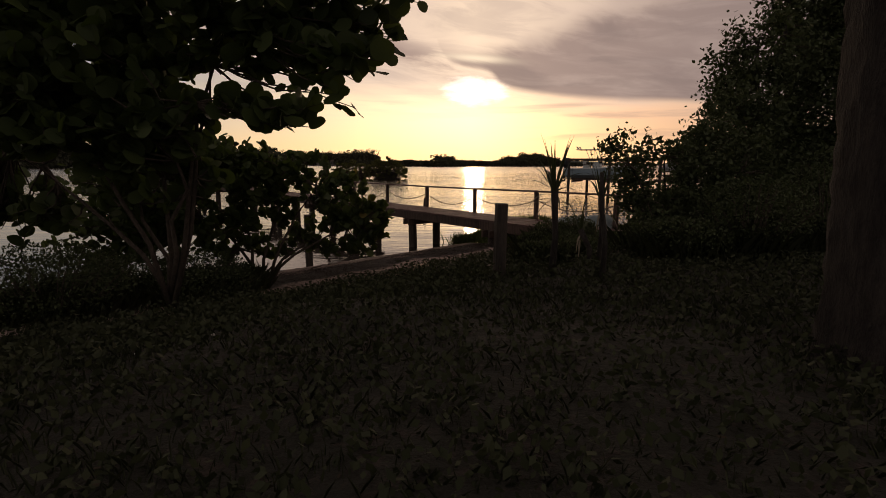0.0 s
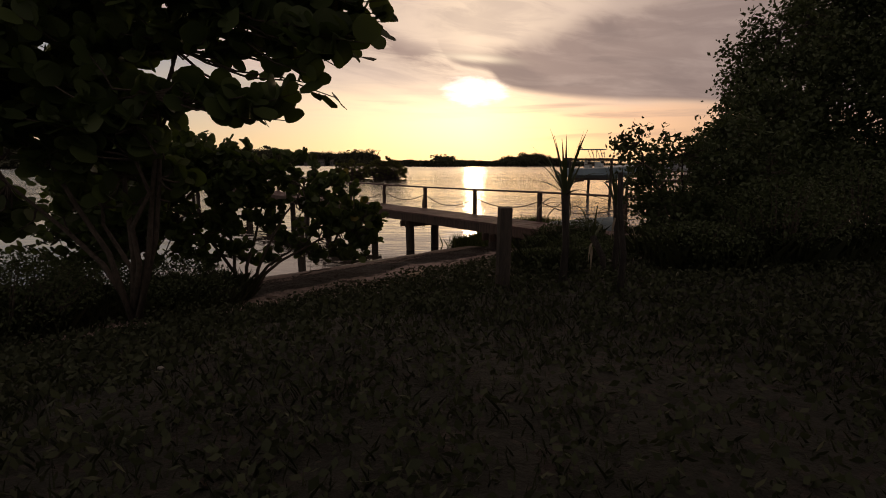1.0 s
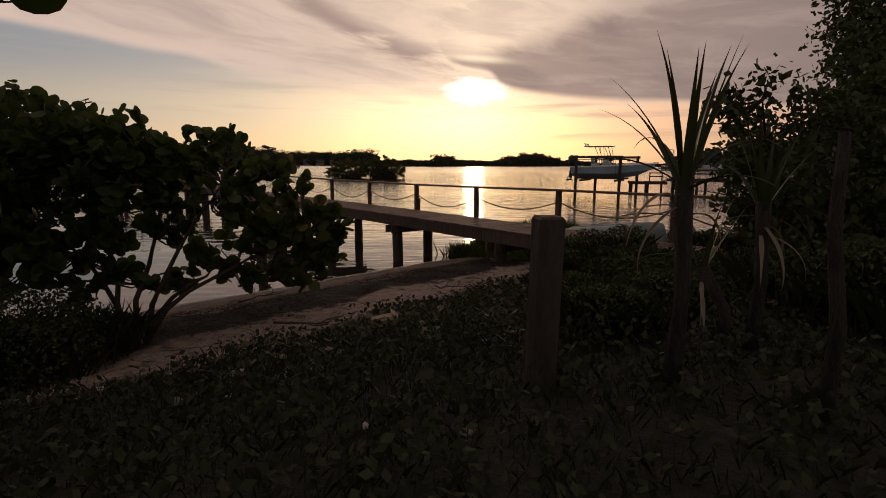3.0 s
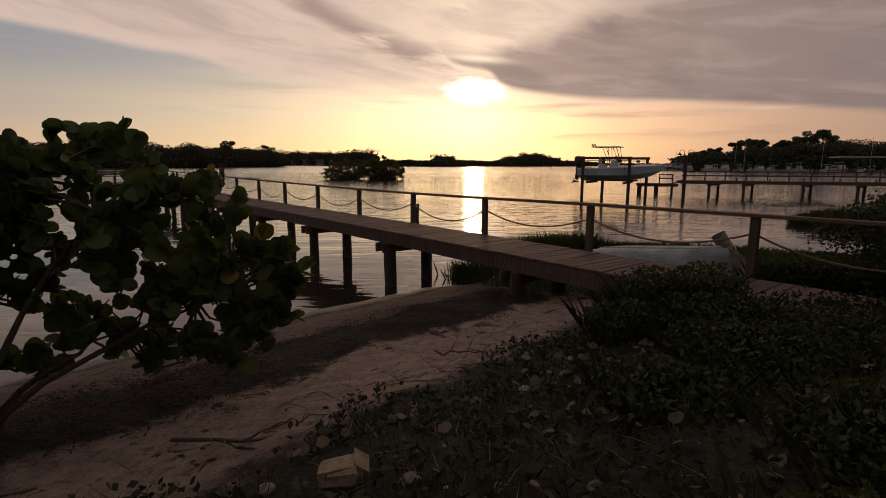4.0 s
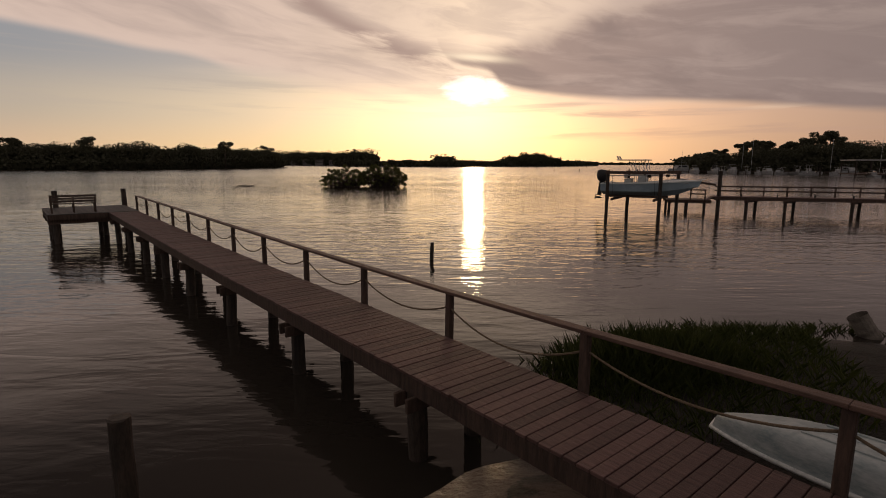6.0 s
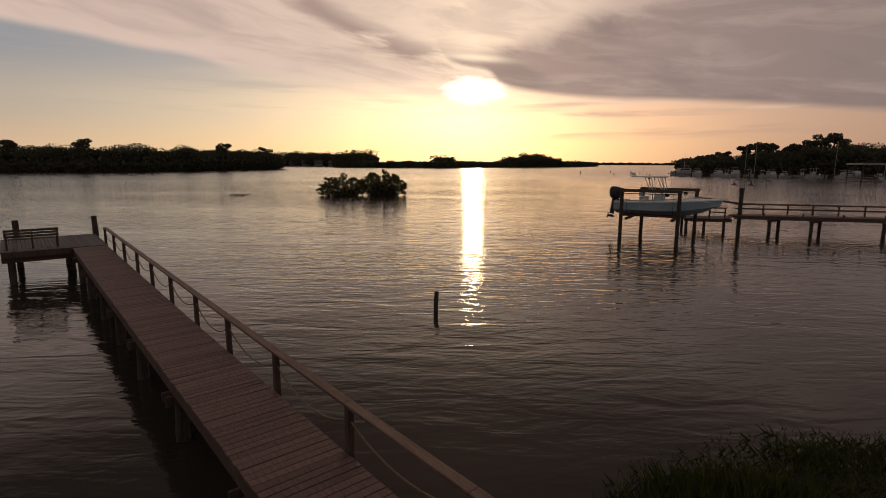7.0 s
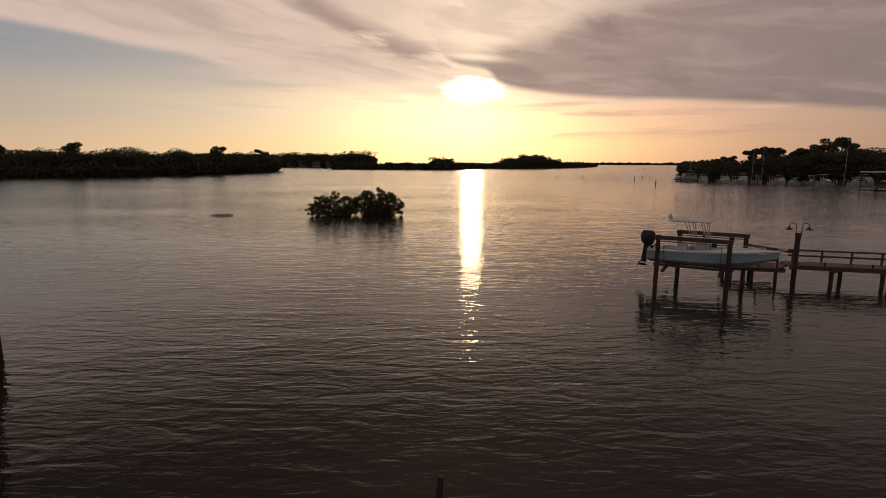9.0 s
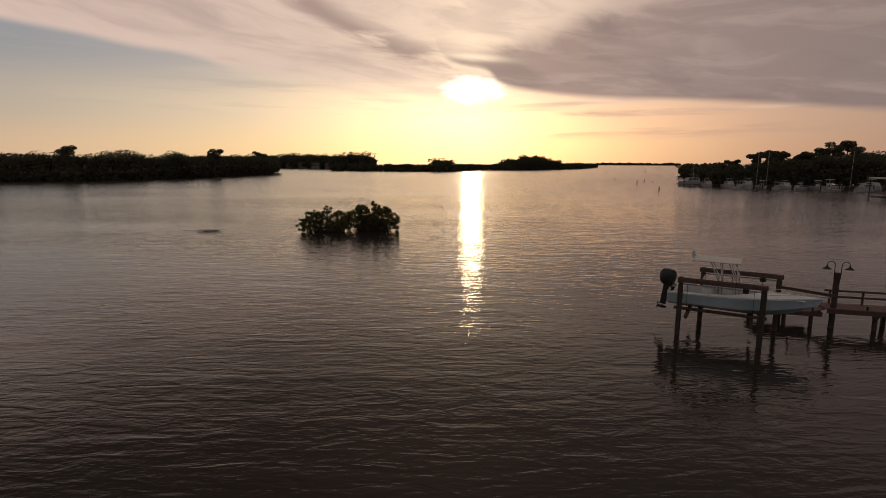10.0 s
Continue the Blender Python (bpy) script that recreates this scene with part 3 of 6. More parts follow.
tagged(part("water", bm, M_WATER), "calm rippled bay water reflecting the sunset sky", "water", kind="structure")


def ground_z(x, y):
    return float(height(np.array(x), np.array(y)))


# ---- the long dock ----
def deck_z(s):
    return float(np.interp(s, [-6, -2.44, 0, 4.88, 14.6, 29.3, 40], [1.27, 1.305, 1.335, 1.37, 1.40, 1.57, 1.57]))


def rail_z(s):
    return float(np.interp(s, [-6, 0, 3, 6, 9.7, 14.6, 29.3], [2.085, 2.07, 2.04, 2.03, 2.055, 2.10, 2.27]))


def build_dock():
    dock = tagged(empty("dock", pose(*DOCK_ORIGIN, 0, 0, 0, DOCK_TURN)), "long reddish-brown wooden dock with rope-hung railing over the bay", "dock")
    rng = random.Random(4)
    # boards
    pitch = BAY / 17
    bm = bmesh.new()
    box(bm, 0, 0, 0, pitch - 0.009, 1.26, 0.036, bevel=0.005)
    first = part("deck_board", bm, M_PLANK, dock)
    n = int((28.85 + 5.0) / pitch)
    for i in range(n):
        ob = first if i == 0 else new("deck_board", first.data)
        ob.parent = dock
        s = -5.0 + pitch * (i + 0.5)
        ob.matrix_basis = pose(s, 0.68 + rng.uniform(-0.006, 0.006), deck_z(s) - 0.018 + rng.uniform(-0.003, 0.003), rng.uniform(-0.3, 0.3), rng.uniform(-0.4, 0.4), rng.uniform(-0.25, 0.25))
    # platform boards run along the dock's length
    bm = bmesh.new()
    box(bm, 0, 0, 0, 4.78, pitch - 0.009, 0.036, bevel=0.005)
    wide = part("deck_board", bm, M_GREY_PLANK, dock)
    for i in range(26):
        ob = wide if i == 0 else new("deck_board", wide.data)
        ob.parent = dock
        ob.matrix_basis = pose(31.26, -0.02 + pitch * (i + 0.5), deck_z(31) - 0.018 + rng.uniform(-0.003, 0.003), 0, 0, rng.uniform(-0.1, 0.1))
    # long edge beams, in lengths
    cuts = [-5.0, -2.44, 0.9, 4.3, 7.8, 11.3, 14.8, 18.3, 21.8, 25.3, 28.84]
    for y in (0.085, 0.68, 1.275):
        for a, b in zip(cuts, cuts[1:]):
            za, zb = deck_z(a) - 0.036, deck_z(b) - 0.036
            bm = bmesh.new()
            vs = box(bm, (a + b) / 2, y, 0, b - a - 0.004, 0.048, 0.235, bevel=0.006)
            for v in vs:
                v.co.z += za + (zb - za) * (v.co.x - a) / (b - a) - 0.12
            part("edge_beam" if y != 0.68 else "joist", bm, M_TIMBER, dock)
    for y in (0.02, 1.25, 2.4, 3.66):
        bm = bmesh.new()
        box(bm, 31.26, y, deck_z(31) - 0.155, 4.78, 0.05, 0.235, bevel=0.006)
        part("edge_beam", bm, M_TIMBER, dock)
    for x in (28.90, 33.62):
        bm = bmesh.new()
        box(bm, x, 2.48 if x < 30 else 1.84, deck_z(31) - 0.150, 0.05, 2.30 if x < 30 else 3.60, 0.235, bevel=0.006)
        part("edge_beam", bm, M_TIMBER, dock)
    # bents: two piles and a cap beam
    for k, s in enumerate((0.5, 4.1, 7.72, 11.38, 15.0, 18.1, 21.2, 24.4, 27.6)):
        for y in (0.17, 1.16):
            zt = deck_z(s) - 0.27
            part("piling", post_mesh(0.128 + rng.uniform(-0.008, 0.01), -1.6, zt, 10, 0.012, seed=k * 7 + int(y * 10)), M_PILE, dock).matrix_basis = pose(s + rng.uniform(-0.04, 0.04), y, 0)
        bm = bmesh.new()
        for side in (-0.125, 0.125):
            box(bm, s + side, 0.71, deck_z(s) - 0.36, 0.05, 1.46, 0.19, bevel=0.008)
        part("cap_beam", bm, M_TIMBER, dock)
    for x, y in ((29.2, 3.4), (31.3, 1.2), (33.3, 1.2), (31.3, 3.4), (33.3, 3.4)):
        part("piling", post_mesh(0.12, -1.6, deck_z(31) - 0.27, 10, 0.012, seed=int(x * 3 + y)), M_PILE, dock).matrix_basis = pose(x, y, 0)
    for x in (29.2, 31.3, 33.3):
        for side in (-0.14, 0.14):
            bm = bmesh.new()
            box(bm, x + side, 1.85, deck_z(31) - 0.375, 0.05, 3.7, 0.20, bevel=0.008)
            part("cap_beam", bm, M_TIMBER, dock)
    # tall mooring piles at the outer corners
    for x, y, top in ((33.5, -0.06, 2.50), (33.55, 3.1, 2.46)):
        part("mooring_piling", post_mesh(0.13, -1.6, top, 12, 0.008, seed=int(x + y * 5)), M_PILE, dock).matrix_basis = pose(x, y, 0)
    # railing posts, rail and ropes on the marsh side
    tops = []
    for k in range(15):
        s = 29.28 - BAY * k
        z0 = deck_z(s)
        bm = bmesh.new()
        box(bm, 0, 0, (z0 - 0.30 + rail_z(s)) / 2, 0.105, 0.095, rail_z(s) - z0 + 0.30, bevel=0.008)
        part("rail_post", bm, M_TIMBER, dock).matrix_basis = pose(s, 0.0, 0, rng.uniform(-0.5, 0.5), rng.uniform(-0.6, 0.6), 0)
        tops.append((s, rail_z(s)))
    for (s1, z1), (s0, z0) in zip(tops, tops[1:]):
        bm = bmesh.new()
        end = 0.06 if s1 > 29 else 0.0
        vs = box(bm, (s0 + s1 + end) / 2, 0.0, 0, s1 - s0 - 0.003 + end, 0.145, 0.045, bevel=0.006)
        for v in vs:
            v.co.z += z0 + (z1 - z0) * (v.co.x - s0) / (s1 - s0) + 0.0225
        part("top_rail", bm, M_RAIL, dock)
        bm = bmesh.new()
        sag = 0.27 + rng.uniform(-0.05, 0.05)
        pts = [(s0 + (s1 - s0) * t, -0.01, z0 - 0.21 + (z1 - z0) * t - sag * (1 - (2 * t - 1) ** 2)) for t in [i / 14 for i in range(15)]]
        tube(bm, pts, 0.014, 6)
        part("rope", bm, M_ROPE, dock, "sagging brown rope", smooth=True)
    return dock


build_dock()


def build_bench():
    z = deck_z(31)
    bench = tagged(empty("bench", pose(DOCK_ORIGIN[0] + UX * 29.45 - UY * 2.62, DOCK_ORIGIN[1] + UY * 29.45 + UX * 2.62, z, 0, 0, DOCK_TURN + 90)), "weathered wooden bench with slatted back on the dock's end platform", "bench")
    # local x along the seat, y towards the shore
    for i in range(3):
        bm = bmesh.new()
        box(bm, 0, -0.12 - 0.13 * i, 0.43, 1.85, 0.115, 0.035, bevel=0.005)
        part("seat_slat", bm, M_TIMBER, bench)
    for i in range(3):
        bm = bmesh.new()
        box(bm, 0, 0.03 + 0.03 * i, 0.56 + 0.125 * i, 1.85, 0.032, 0.10, bevel=0.005)
        part("back_slat", bm, M_TIMBER, bench)
    for x in (-0.86, 0.0, 0.86):
        bm = bmesh.new()
        box(bm, x, -0.36, 0.205, 0.07, 0.07, 0.41, bevel=0.006)
        part("front_leg", bm, M_TIMBER, bench)
        bm = bmesh.new()
        vs = box(bm, x, -0.01, 0.43, 0.07, 0.045, 0.86, bevel=0.006)
        for v in vs:
            v.co.y += 0.24 * max(0.0, v.co.z - 0.42) - 0.03
        part("back_leg", bm, M_TIMBER, bench)
    return bench


build_bench()


def lone_pile(name, x, y, top, r, label, lean=0.0, seed=3):
    t = tagged(empty(name, pose(x, y, 0, 0, lean, 0)), label, "post")
    part("shaft", post_mesh(r, -1.5, top, 12, 0.008, seed=seed), M_PILE, t)
    return t


lone_pile("mooring_post", -4.05, 15.47, 1.31, 0.115, "dark weathered wooden pile standing alone in the shallows")
lone_pile("old_snag", -1.09, 30.75, 0.86, 0.075, "thin rotten post stub sticking out of the water", 2.0, 9)


# ---- trees and plants near the shore ----
def grape_leaf_mesh(seed):
    """A round, slightly cupped leaf with a notch at its stalk and a folded midrib."""
    rng = random.Random(seed)
    bm = bmesh.new()
    n = 14
    mid = [bm.verts.new((0.5 * t - 0.02, 0, 0.015 - 0.05 * (t - 0.9) ** 2)) for t in (0.06, 0.7, 1.3, 1.98)]
    for side in (1, -1):
        rim = []
        for i in range(n // 2 + 1):
            a = math.pi * i / (n // 2)
            r = 0.5 * (1 + 0.05 * math.sin(3 * a + seed)) * rng.uniform(0.96, 1.04)
            x = 0.5 - r * math.cos(a)
            if i in (0, n // 2):
                rim.append(mid[0] if i == 0 else mid[3])
                continue
            y = side * r * math.sin(a) * 1.08
            rim.append(bm.verts.new((x - (0.05 if i == 1 else 0), y, 0.10 * abs(y) + rng.uniform(-0.015, 0.015))))
        quads = ((rim[0], rim[1], rim[2], mid[1]), (mid[1], rim[2], rim[3], mid[1]), (mid[1], rim[3], rim[4], mid[2]), (mid[2], rim[4], rim[5], mid[3]), (mid[3], rim[5], rim[6]))
        for q in quads:
            q = tuple(dict.fromkeys(q))
            bm.faces.new(q if side < 0 else q[::-1])
    me = bpy.data.meshes.new("leaf")
    bm.to_mesh(me)
    bm.free()
    me.materials.append(M_GRAPE)
    me.polygons.foreach_set("use_smooth", [True] * len(me.polygons))
    return me


LEAVES = [grape_leaf_mesh(s) for s in (1, 2, 3, 4)]
OLD_LEAF = grape_leaf_mesh(5)
OLD_LEAF.materials.clear()
OLD_LEAF.materials.append(M_OLD_LEAF)


def sea_grape(name, label, base, forks, blobs, twigs, leaf, seed, singles=280, per_twig=7, tips=()):
    """A spreading shrub: limbs from the base to the forks, twigs out into the blobs, round leaves along the twigs."""
    rng = np.random.default_rng(seed)
    r = random.Random(seed)
    tree = tagged(empty(name, pose(*base)), label, "tree")
    o = np.array(base)
    nodes = []
    for f in forks:
        bm = bmesh.new()
        f = np.array(f, float)
        pts = []
        for i in range(7):
            t = i / 6
            p = o + (f - o) * t + np.array([r.uniform(-0.07, 0.07), r.uniform(-0.07, 0.07), 0.22 * math.sin(math.pi * t) * 0.6 - (0.25 if i == 0 else 0)])
            pts.append(p - o)
            if i >= 2:
                nodes.append(p)
        tube(bm, pts, [0.034 * (1 - 0.82 * i / 6) for i in range(7)], 7)
        part("limb", bm, M_TWIG, tree, smooth=True)
    nodes = np.array(nodes)
    ends = in_blobs(rng, blobs, twigs, 0.25)
    # hanging sprays
    for tip in tips:
        ends = np.concatenate([ends, np.array(tip) + rng.normal(size=(4, 3)) * np.array([0.11, 0.11, 0.06])])
    bm = bmesh.new()
    places = []
    for e in ends:
        j = int(np.argmin(np.linalg.norm(nodes - e, axis=1) + rng.uniform(0, 0.25, len(nodes))))
        a = nodes[j]
        c = (a + e) / 2 + rng.normal(size=3) * 0.06 + np.array([0, 0, -0.05])
        pts = [a - o, (a * 0.55 + c * 0.45) + rng.normal(size=3) * 0.02 - o, c - o, (c + e) / 2 + rng.normal(size=3) * 0.025 - o, e - o]
        tube(bm, pts, [0.014, 0.011, 0.009, 0.007, 0.004], 4, caps=False)
        for k in range(per_twig):
            t = 1.0 - 0.62 * (k / per_twig) * r.uniform(0.7, 1.0)
            p = (c + (e - c) * ((t - 0.4) / 0.6)) if t > 0.4 else a + (c - a) * t / 0.4
            places.append((p, e - c))
    tagged(part("twigs", bm, M_TWIG, tree), kind="stuff")
    # the leaves that hang furthest out towards the path are objects of their own
    P = np.array([p for p, _ in places])
    out = P[:, 0] + 0.25 * P[:, 2] - 0.1 * P[:, 1]
    order = np.argsort(-out)
    verts = []
    for rank, i in enumerate(order):
        p, along = places[i]
        size = leaf * r.uniform(0.62, 1.22)
        yaw = math.degrees(math.atan2(along[1], along[0])) + r.uniform(-95, 95)
        m = pose(*(p - o), 0, 0, yaw) @ pose(0, 0, 0, r.uniform(-70, 70), r.uniform(-95, 45), 0) @ Matrix.Scale(size, 4)
        me = LEAVES[i % 4]
        if rank < singles:
            ob = new("leaf", OLD_LEAF if r.random() < 0.018 else me)
            ob.parent = tree
            ob.matrix_basis = m
        else:
            verts.append((m, me))
    vs, fs = [], []
    for m, me in verts:
        off = len(vs)
        vs.extend(tuple(m @ v.co) for v in me.vertices)
        fs.extend(tuple(off + k for k in f.vertices) for f in me.polygons)
    ob = raw("foliage", vs, fs, M_GRAPE_MASS, tree, smooth=True)
    tagged(ob, kind="stuff")
    return tree


sea_grape("sea_grape_tree", "sea grape tree with big round leaves arching over the shore", (-3.3, 6.2, 1.35),
          [(-2.2, 5.6, 4.3), (-2.0, 5.6, 4.9), (-3.2, 5.9, 4.9), (-4.6, 5.6, 4.0), (-2.6, 5.5, 3.4), (-5.4, 6.6, 3.0), (-4.2, 6.9, 2.6)],
          [(-2.2, 5.6, 4.65, 1.3, 0.8, 0.78), (-0.78, 5.6, 4.5, 0.62, 0.42, 0.45), (-0.60, 5.65, 4.45, 0.42, 0.35, 0.42), (-0.72, 5.6, 4.02, 0.42, 0.30, 0.24), (-0.68, 5.65, 4.05, 0.36, 0.30, 0.24), (-0.72, 5.65, 3.92, 0.44, 0.30, 0.28), (-1.15, 5.3, 3.80, 0.40, 0.30, 0.22), (-1.8, 5.6, 4.0, 0.7, 0.5, 0.35), (-1.1, 5.5, 4.0, 0.5, 0.4, 0.3), (-2.85, 5.7, 3.5, 0.45, 0.5, 0.6), (-3.2, 5.8, 3.2, 0.7, 0.5, 0.5), (-6.6, 7.0, 2.2, 0.9, 0.8, 0.6), (-3.8, 5.8, 3.7, 1.1, 0.8, 1.1), (-4.1, 5.6, 4.9, 1.3, 0.7, 0.8), (-4.4, 5.8, 3.9, 1.4, 0.9, 1.1), (-3.4, 6.2, 2.6, 0.8, 0.5, 0.5), (-5.15, 6.8, 2.15, 0.50, 0.40, 0.40), (-5.25, 6.75, 1.82, 0.50, 0.40, 0.34)],
          920, 0.178, 11, per_twig=7, tips=((-1.40, 5.55, 3.22), (-1.55, 5.45, 3.26), (-1.62, 5.05, 3.26), (-1.2, 5.3, 3.42), (-0.95, 5.2, 3.66), (-0.78, 5.25, 3.78), (-0.62, 5.3, 3.86), (-2.0, 5.3, 3.40), (-2.7, 5.7, 3.00)))
shrub = sea_grape("sea_grape_shrub", "low sea grape shrub with round leaves leaning over the beach", (-3.2, 9.0, 0.75),
          [(-2.2, 9.4, 2.4), (-1.6, 9.9, 1.7), (-2.9, 9.6, 2.6), (-3.8, 9.3, 2.5), (-4.6, 9.6, 2.0), (-2.4, 9.8, 1.4)],
          [(-2.35, 9.4, 2.2, 0.95, 0.5, 0.72), (-1.5, 10.0, 1.78, 0.60, 0.5, 0.42), (-1.35, 10.15, 1.45, 0.46, 0.38, 0.34), (-1.9, 9.8, 2.2, 0.55, 0.45, 0.5), (-2.3, 9.7, 1.85, 0.8, 0.5, 0.40), (-4.0, 9.3, 2.3, 1.25, 0.8, 0.95), (-5.6, 9.4, 2.2, 1.3, 0.9, 1.0), (-3.2, 9.3, 1.55, 0.8, 0.4, 0.25), (-3.3, 9.3, 2.75, 0.9, 0.5, 0.35), (-2.7, 9.4, 2.65, 0.5, 0.4, 0.3), (-1.70, 9.9, 1.3, 0.46, 0.38, 0.28), (-4.8, 9.6, 2.9, 1.2, 0.8, 0.75), (-3.7, 9.6, 2.8, 0.9, 0.6, 0.5), (-4.6, 9.1, 1.3, 1.0, 0.5, 0.45), (-5.9, 8.9, 1.4, 1.0, 0.6, 0.6)],
          700, 0.130, 23, singles=300, per_twig=12, tips=((-2.15, 10.0, 1.15), (-2.25, 9.95, 1.2), (-1.2, 10.0, 1.45), (-2.85, 9.9, 1.5), (-3.3, 9.9, 1.05), (-3.0, 9.7, 1.2), (-2.75, 10.0, 2.95), (-2.25, 10.0, 2.9), (-3.6, 9.6, 1.3), (-2.6, 9.9, 1.35)))


def fruit_string(tree, x, y, z, l, seed):
    """A hanging string of small round fruit."""
    rg = random.Random(seed)
    o = tree.matrix_basis.translation
    bm = bmesh.new()
    tube(bm, [(0, 0, 0), (0.01, 0, -l)], [0.004, 0.002], 5)
    for i in range(int(l * 200)):
        a = i * 2.4
        m = pose(math.cos(a) * 0.014, math.sin(a) * 0.014, -l * (i + 1) / (l * 200)) @ Matrix.Scale(rg.uniform(0.008, 0.011), 4)
        bmesh.ops.create_icosphere(bm, subdivisions=1, radius=1.0, matrix=m)
    part("fruit_string", bm, M_TWIG, tree, "hanging string of small dark fruit", smooth=True).matrix_basis = pose(x - o.x, y - o.y, z - o.z, 6, 4, 0)


def leafy(name, label, category, base, forks, blobs, leaves, size, mat, seed, trunk=0.06, twigs=60, hollow=0.2):
    """A bush or tree of many small leaves on forked limbs."""
    rng = np.random.default_rng(seed)
    tree = tagged(empty(name, pose(*base)), label, category)
    o = np.array(base)
    bm = bmesh.new()
    nodes = []
    for f in forks:
        f = np.array(f, float)
        pts = []
        for i in range(7):
            t = i / 6
            p = o + (f - o) * t + rng.normal(size=3) * 0.05 * np.linalg.norm(f - o) * 0.25 + np.array([0, 0, -0.2 if i == 0 else 0.0])
            pts.append(p - o)
            if i >= 2:
                nodes.append(p)
        tube(bm, pts, [trunk * (1 - 0.8 * i / 6) for i in range(7)], 7)
    part("trunk", bm, M_BARK, tree, smooth=True)
    nodes = np.array(nodes)
    ends = in_blobs(rng, blobs, twigs, 0.35)
    bm = bmesh.new()
    sprays = []
    for e in ends:
        a = nodes[int(np.argmin(np.linalg.norm(nodes - e, axis=1)))]
        c = (a + e) / 2 + rng.normal(size=3) * 0.05
        tube(bm, [a - o, c - o, e - o], [0.012, 0.008, 0.003], 4, caps=False)
        sprays.append((c, e))
    tagged(part("branches", bm, M_TWIG, tree), kind="stuff")
    # leaves sit in sprays about the twig ends, so that the outline breaks up
    k = rng.integers(0, len(sprays), leaves)
    A, E = np.array([s[0] for s in sprays])[k], np.array([s[1] for s in sprays])[k]
    t = rng.uniform(0.15, 1.12, leaves)[:, None]
    spread = np.mean([b[3] for b in blobs]) * 0.10
    c = A + (E - A) * t + rng.normal(size=(leaves, 3)) * spread - o
    tagged(cards("crown", leaf_quads(rng, c, size), 4, mat, tree), kind="stuff")
    return tree


for k, (x, y, z) in enumerate(((-1.52, 9.72, 2.72), (-1.35, 10.0, 1.9), (-2.3, 9.5, 2.5))):
    fruit_string(shrub, x, y, z, 0.17, k)
leafy("shore_bush", "dark leafy bush with thin outreaching twigs beside the path", "bush", (3.7, 8.3, 1.45),
      [(2.6, 7.6, 3.1), (3.3, 8.0, 3.2), (4.2, 8.6, 3.3), (3.0, 8.4, 2.6), (4.6, 8.2, 2.7)],
      [(3.5, 8.2, 2.5, 0.85, 0.7, 0.72), (2.75, 7.75, 2.95, 0.45, 0.35, 0.36), (4.6, 8.7, 2.7, 0.9, 0.8, 0.9), (3.6, 8.0, 1.9, 0.9, 0.7, 0.5)],
      15000, 0.075, M_BUSH, 31, 0.03, 260)
leafy("shore_tree", "tall dark broadleaf tree at the water's edge", "tree", (6.8, 11.0, 1.5),
      [(6.0, 10.5, 5.2), (7.0, 11.2, 6.6), (8.0, 11.4, 6.2), (5.6, 10.0, 3.6), (8.2, 10.6, 4.4), (8.2, 11.8, 7.6)],
      [(6.65, 10.8, 4.5, 1.35, 1.1, 1.3), (8.3, 11.6, 6.4, 1.5, 1.2, 1.7), (7.5, 9.6, 2.3, 1.8, 0.9, 1.0), (5.5, 9.9, 3.5, 0.85, 0.8, 0.8), (6.0, 10.0, 2.4, 1.2, 1.0, 0.9), (8.2, 10.6, 3.6, 1.6, 1.3, 1.9), (9.2, 11.0, 6.2, 1.4, 1.2, 2.0)],
      90000, 0.090, M_BUSH, 37, 0.12, 900)
leafy("bank_bush", "dense green bush on the bank behind the dock", "bush", (6.6, 13.3, 0.85),
      [(6.0, 13.0, 1.9), (6.9, 13.5, 2.1), (7.4, 12.8, 1.9)], [(6.45, 13.2, 1.6, 0.80, 0.8, 0.62), (7.4, 13.4, 1.75, 0.9, 0.8, 0.7)],
      9000, 0.07, M_BUSH, 41, 0.03, 160)


def near_trunk():
    """The old trunk that stands close beside the start of the path."""
    rng = random.Random(8)
    t = tagged(empty("palm_trunk", pose(2.66, 3.0, ground_z(2.66, 3.0))), "rough grey-brown tree trunk standing in the grass", "tree")
    bm = bmesh.new()
    rings = []
    for i in range(46):
        z = -0.15 + i * 0.10
        flare = 0.05 * math.exp(-max(z, 0) * 2.4)
        ring = []
        for k in range(22):
            a = 2 * math.pi * k / 22
            r = 0.295 + flare * (1 + 0.4 * math.sin(5 * a + 1)) + 0.016 * math.sin(7 * a + z * 1.3) + rng.uniform(-0.014, 0.014) - 0.004 * z
            ring.append(bm.verts.new((r * math.cos(a) - 0.045 * z, r * math.sin(a), z)))
        rings.append(ring)
    for a, b in zip(rings, rings[1:]):
        for k in range(22):
            bm.faces.new((a[k], a[(k + 1) % 22], b[(k + 1) % 22], b[k]))
    bm.faces.new(rings[-1])
    part("trunk", bm, M_BARK, t, smooth=True)
    # Limbs and crown are added above the view, unseen; they shade the bank.
    np_rng = np.random.default_rng(6)
    blobs = [(0.3, 0.2, 7.2, 2.6, 2.4, 1.5), (-0.6, 0.6, 6.6, 1.6, 1.6, 0.9)]
    bm = bmesh.new()
    for e in in_blobs(np_rng, blobs, 60, 0.3):
        tube(bm, [(0.12, 0, 5.7), tuple(e * 0.5 + np.array([0, 0, 3.0])), tuple(e)], [0.05, 0.03, 0.01], 5, caps=False)
    tagged(part("limbs", bm, M_TWIG, t), kind="stuff")
    tagged(cards("crown", leaf_quads(np_rng, in_blobs(np_rng, blobs, 7000, 0.3), 0.11), 4, M_BUSH, t), kind="stuff")


near_trunk()


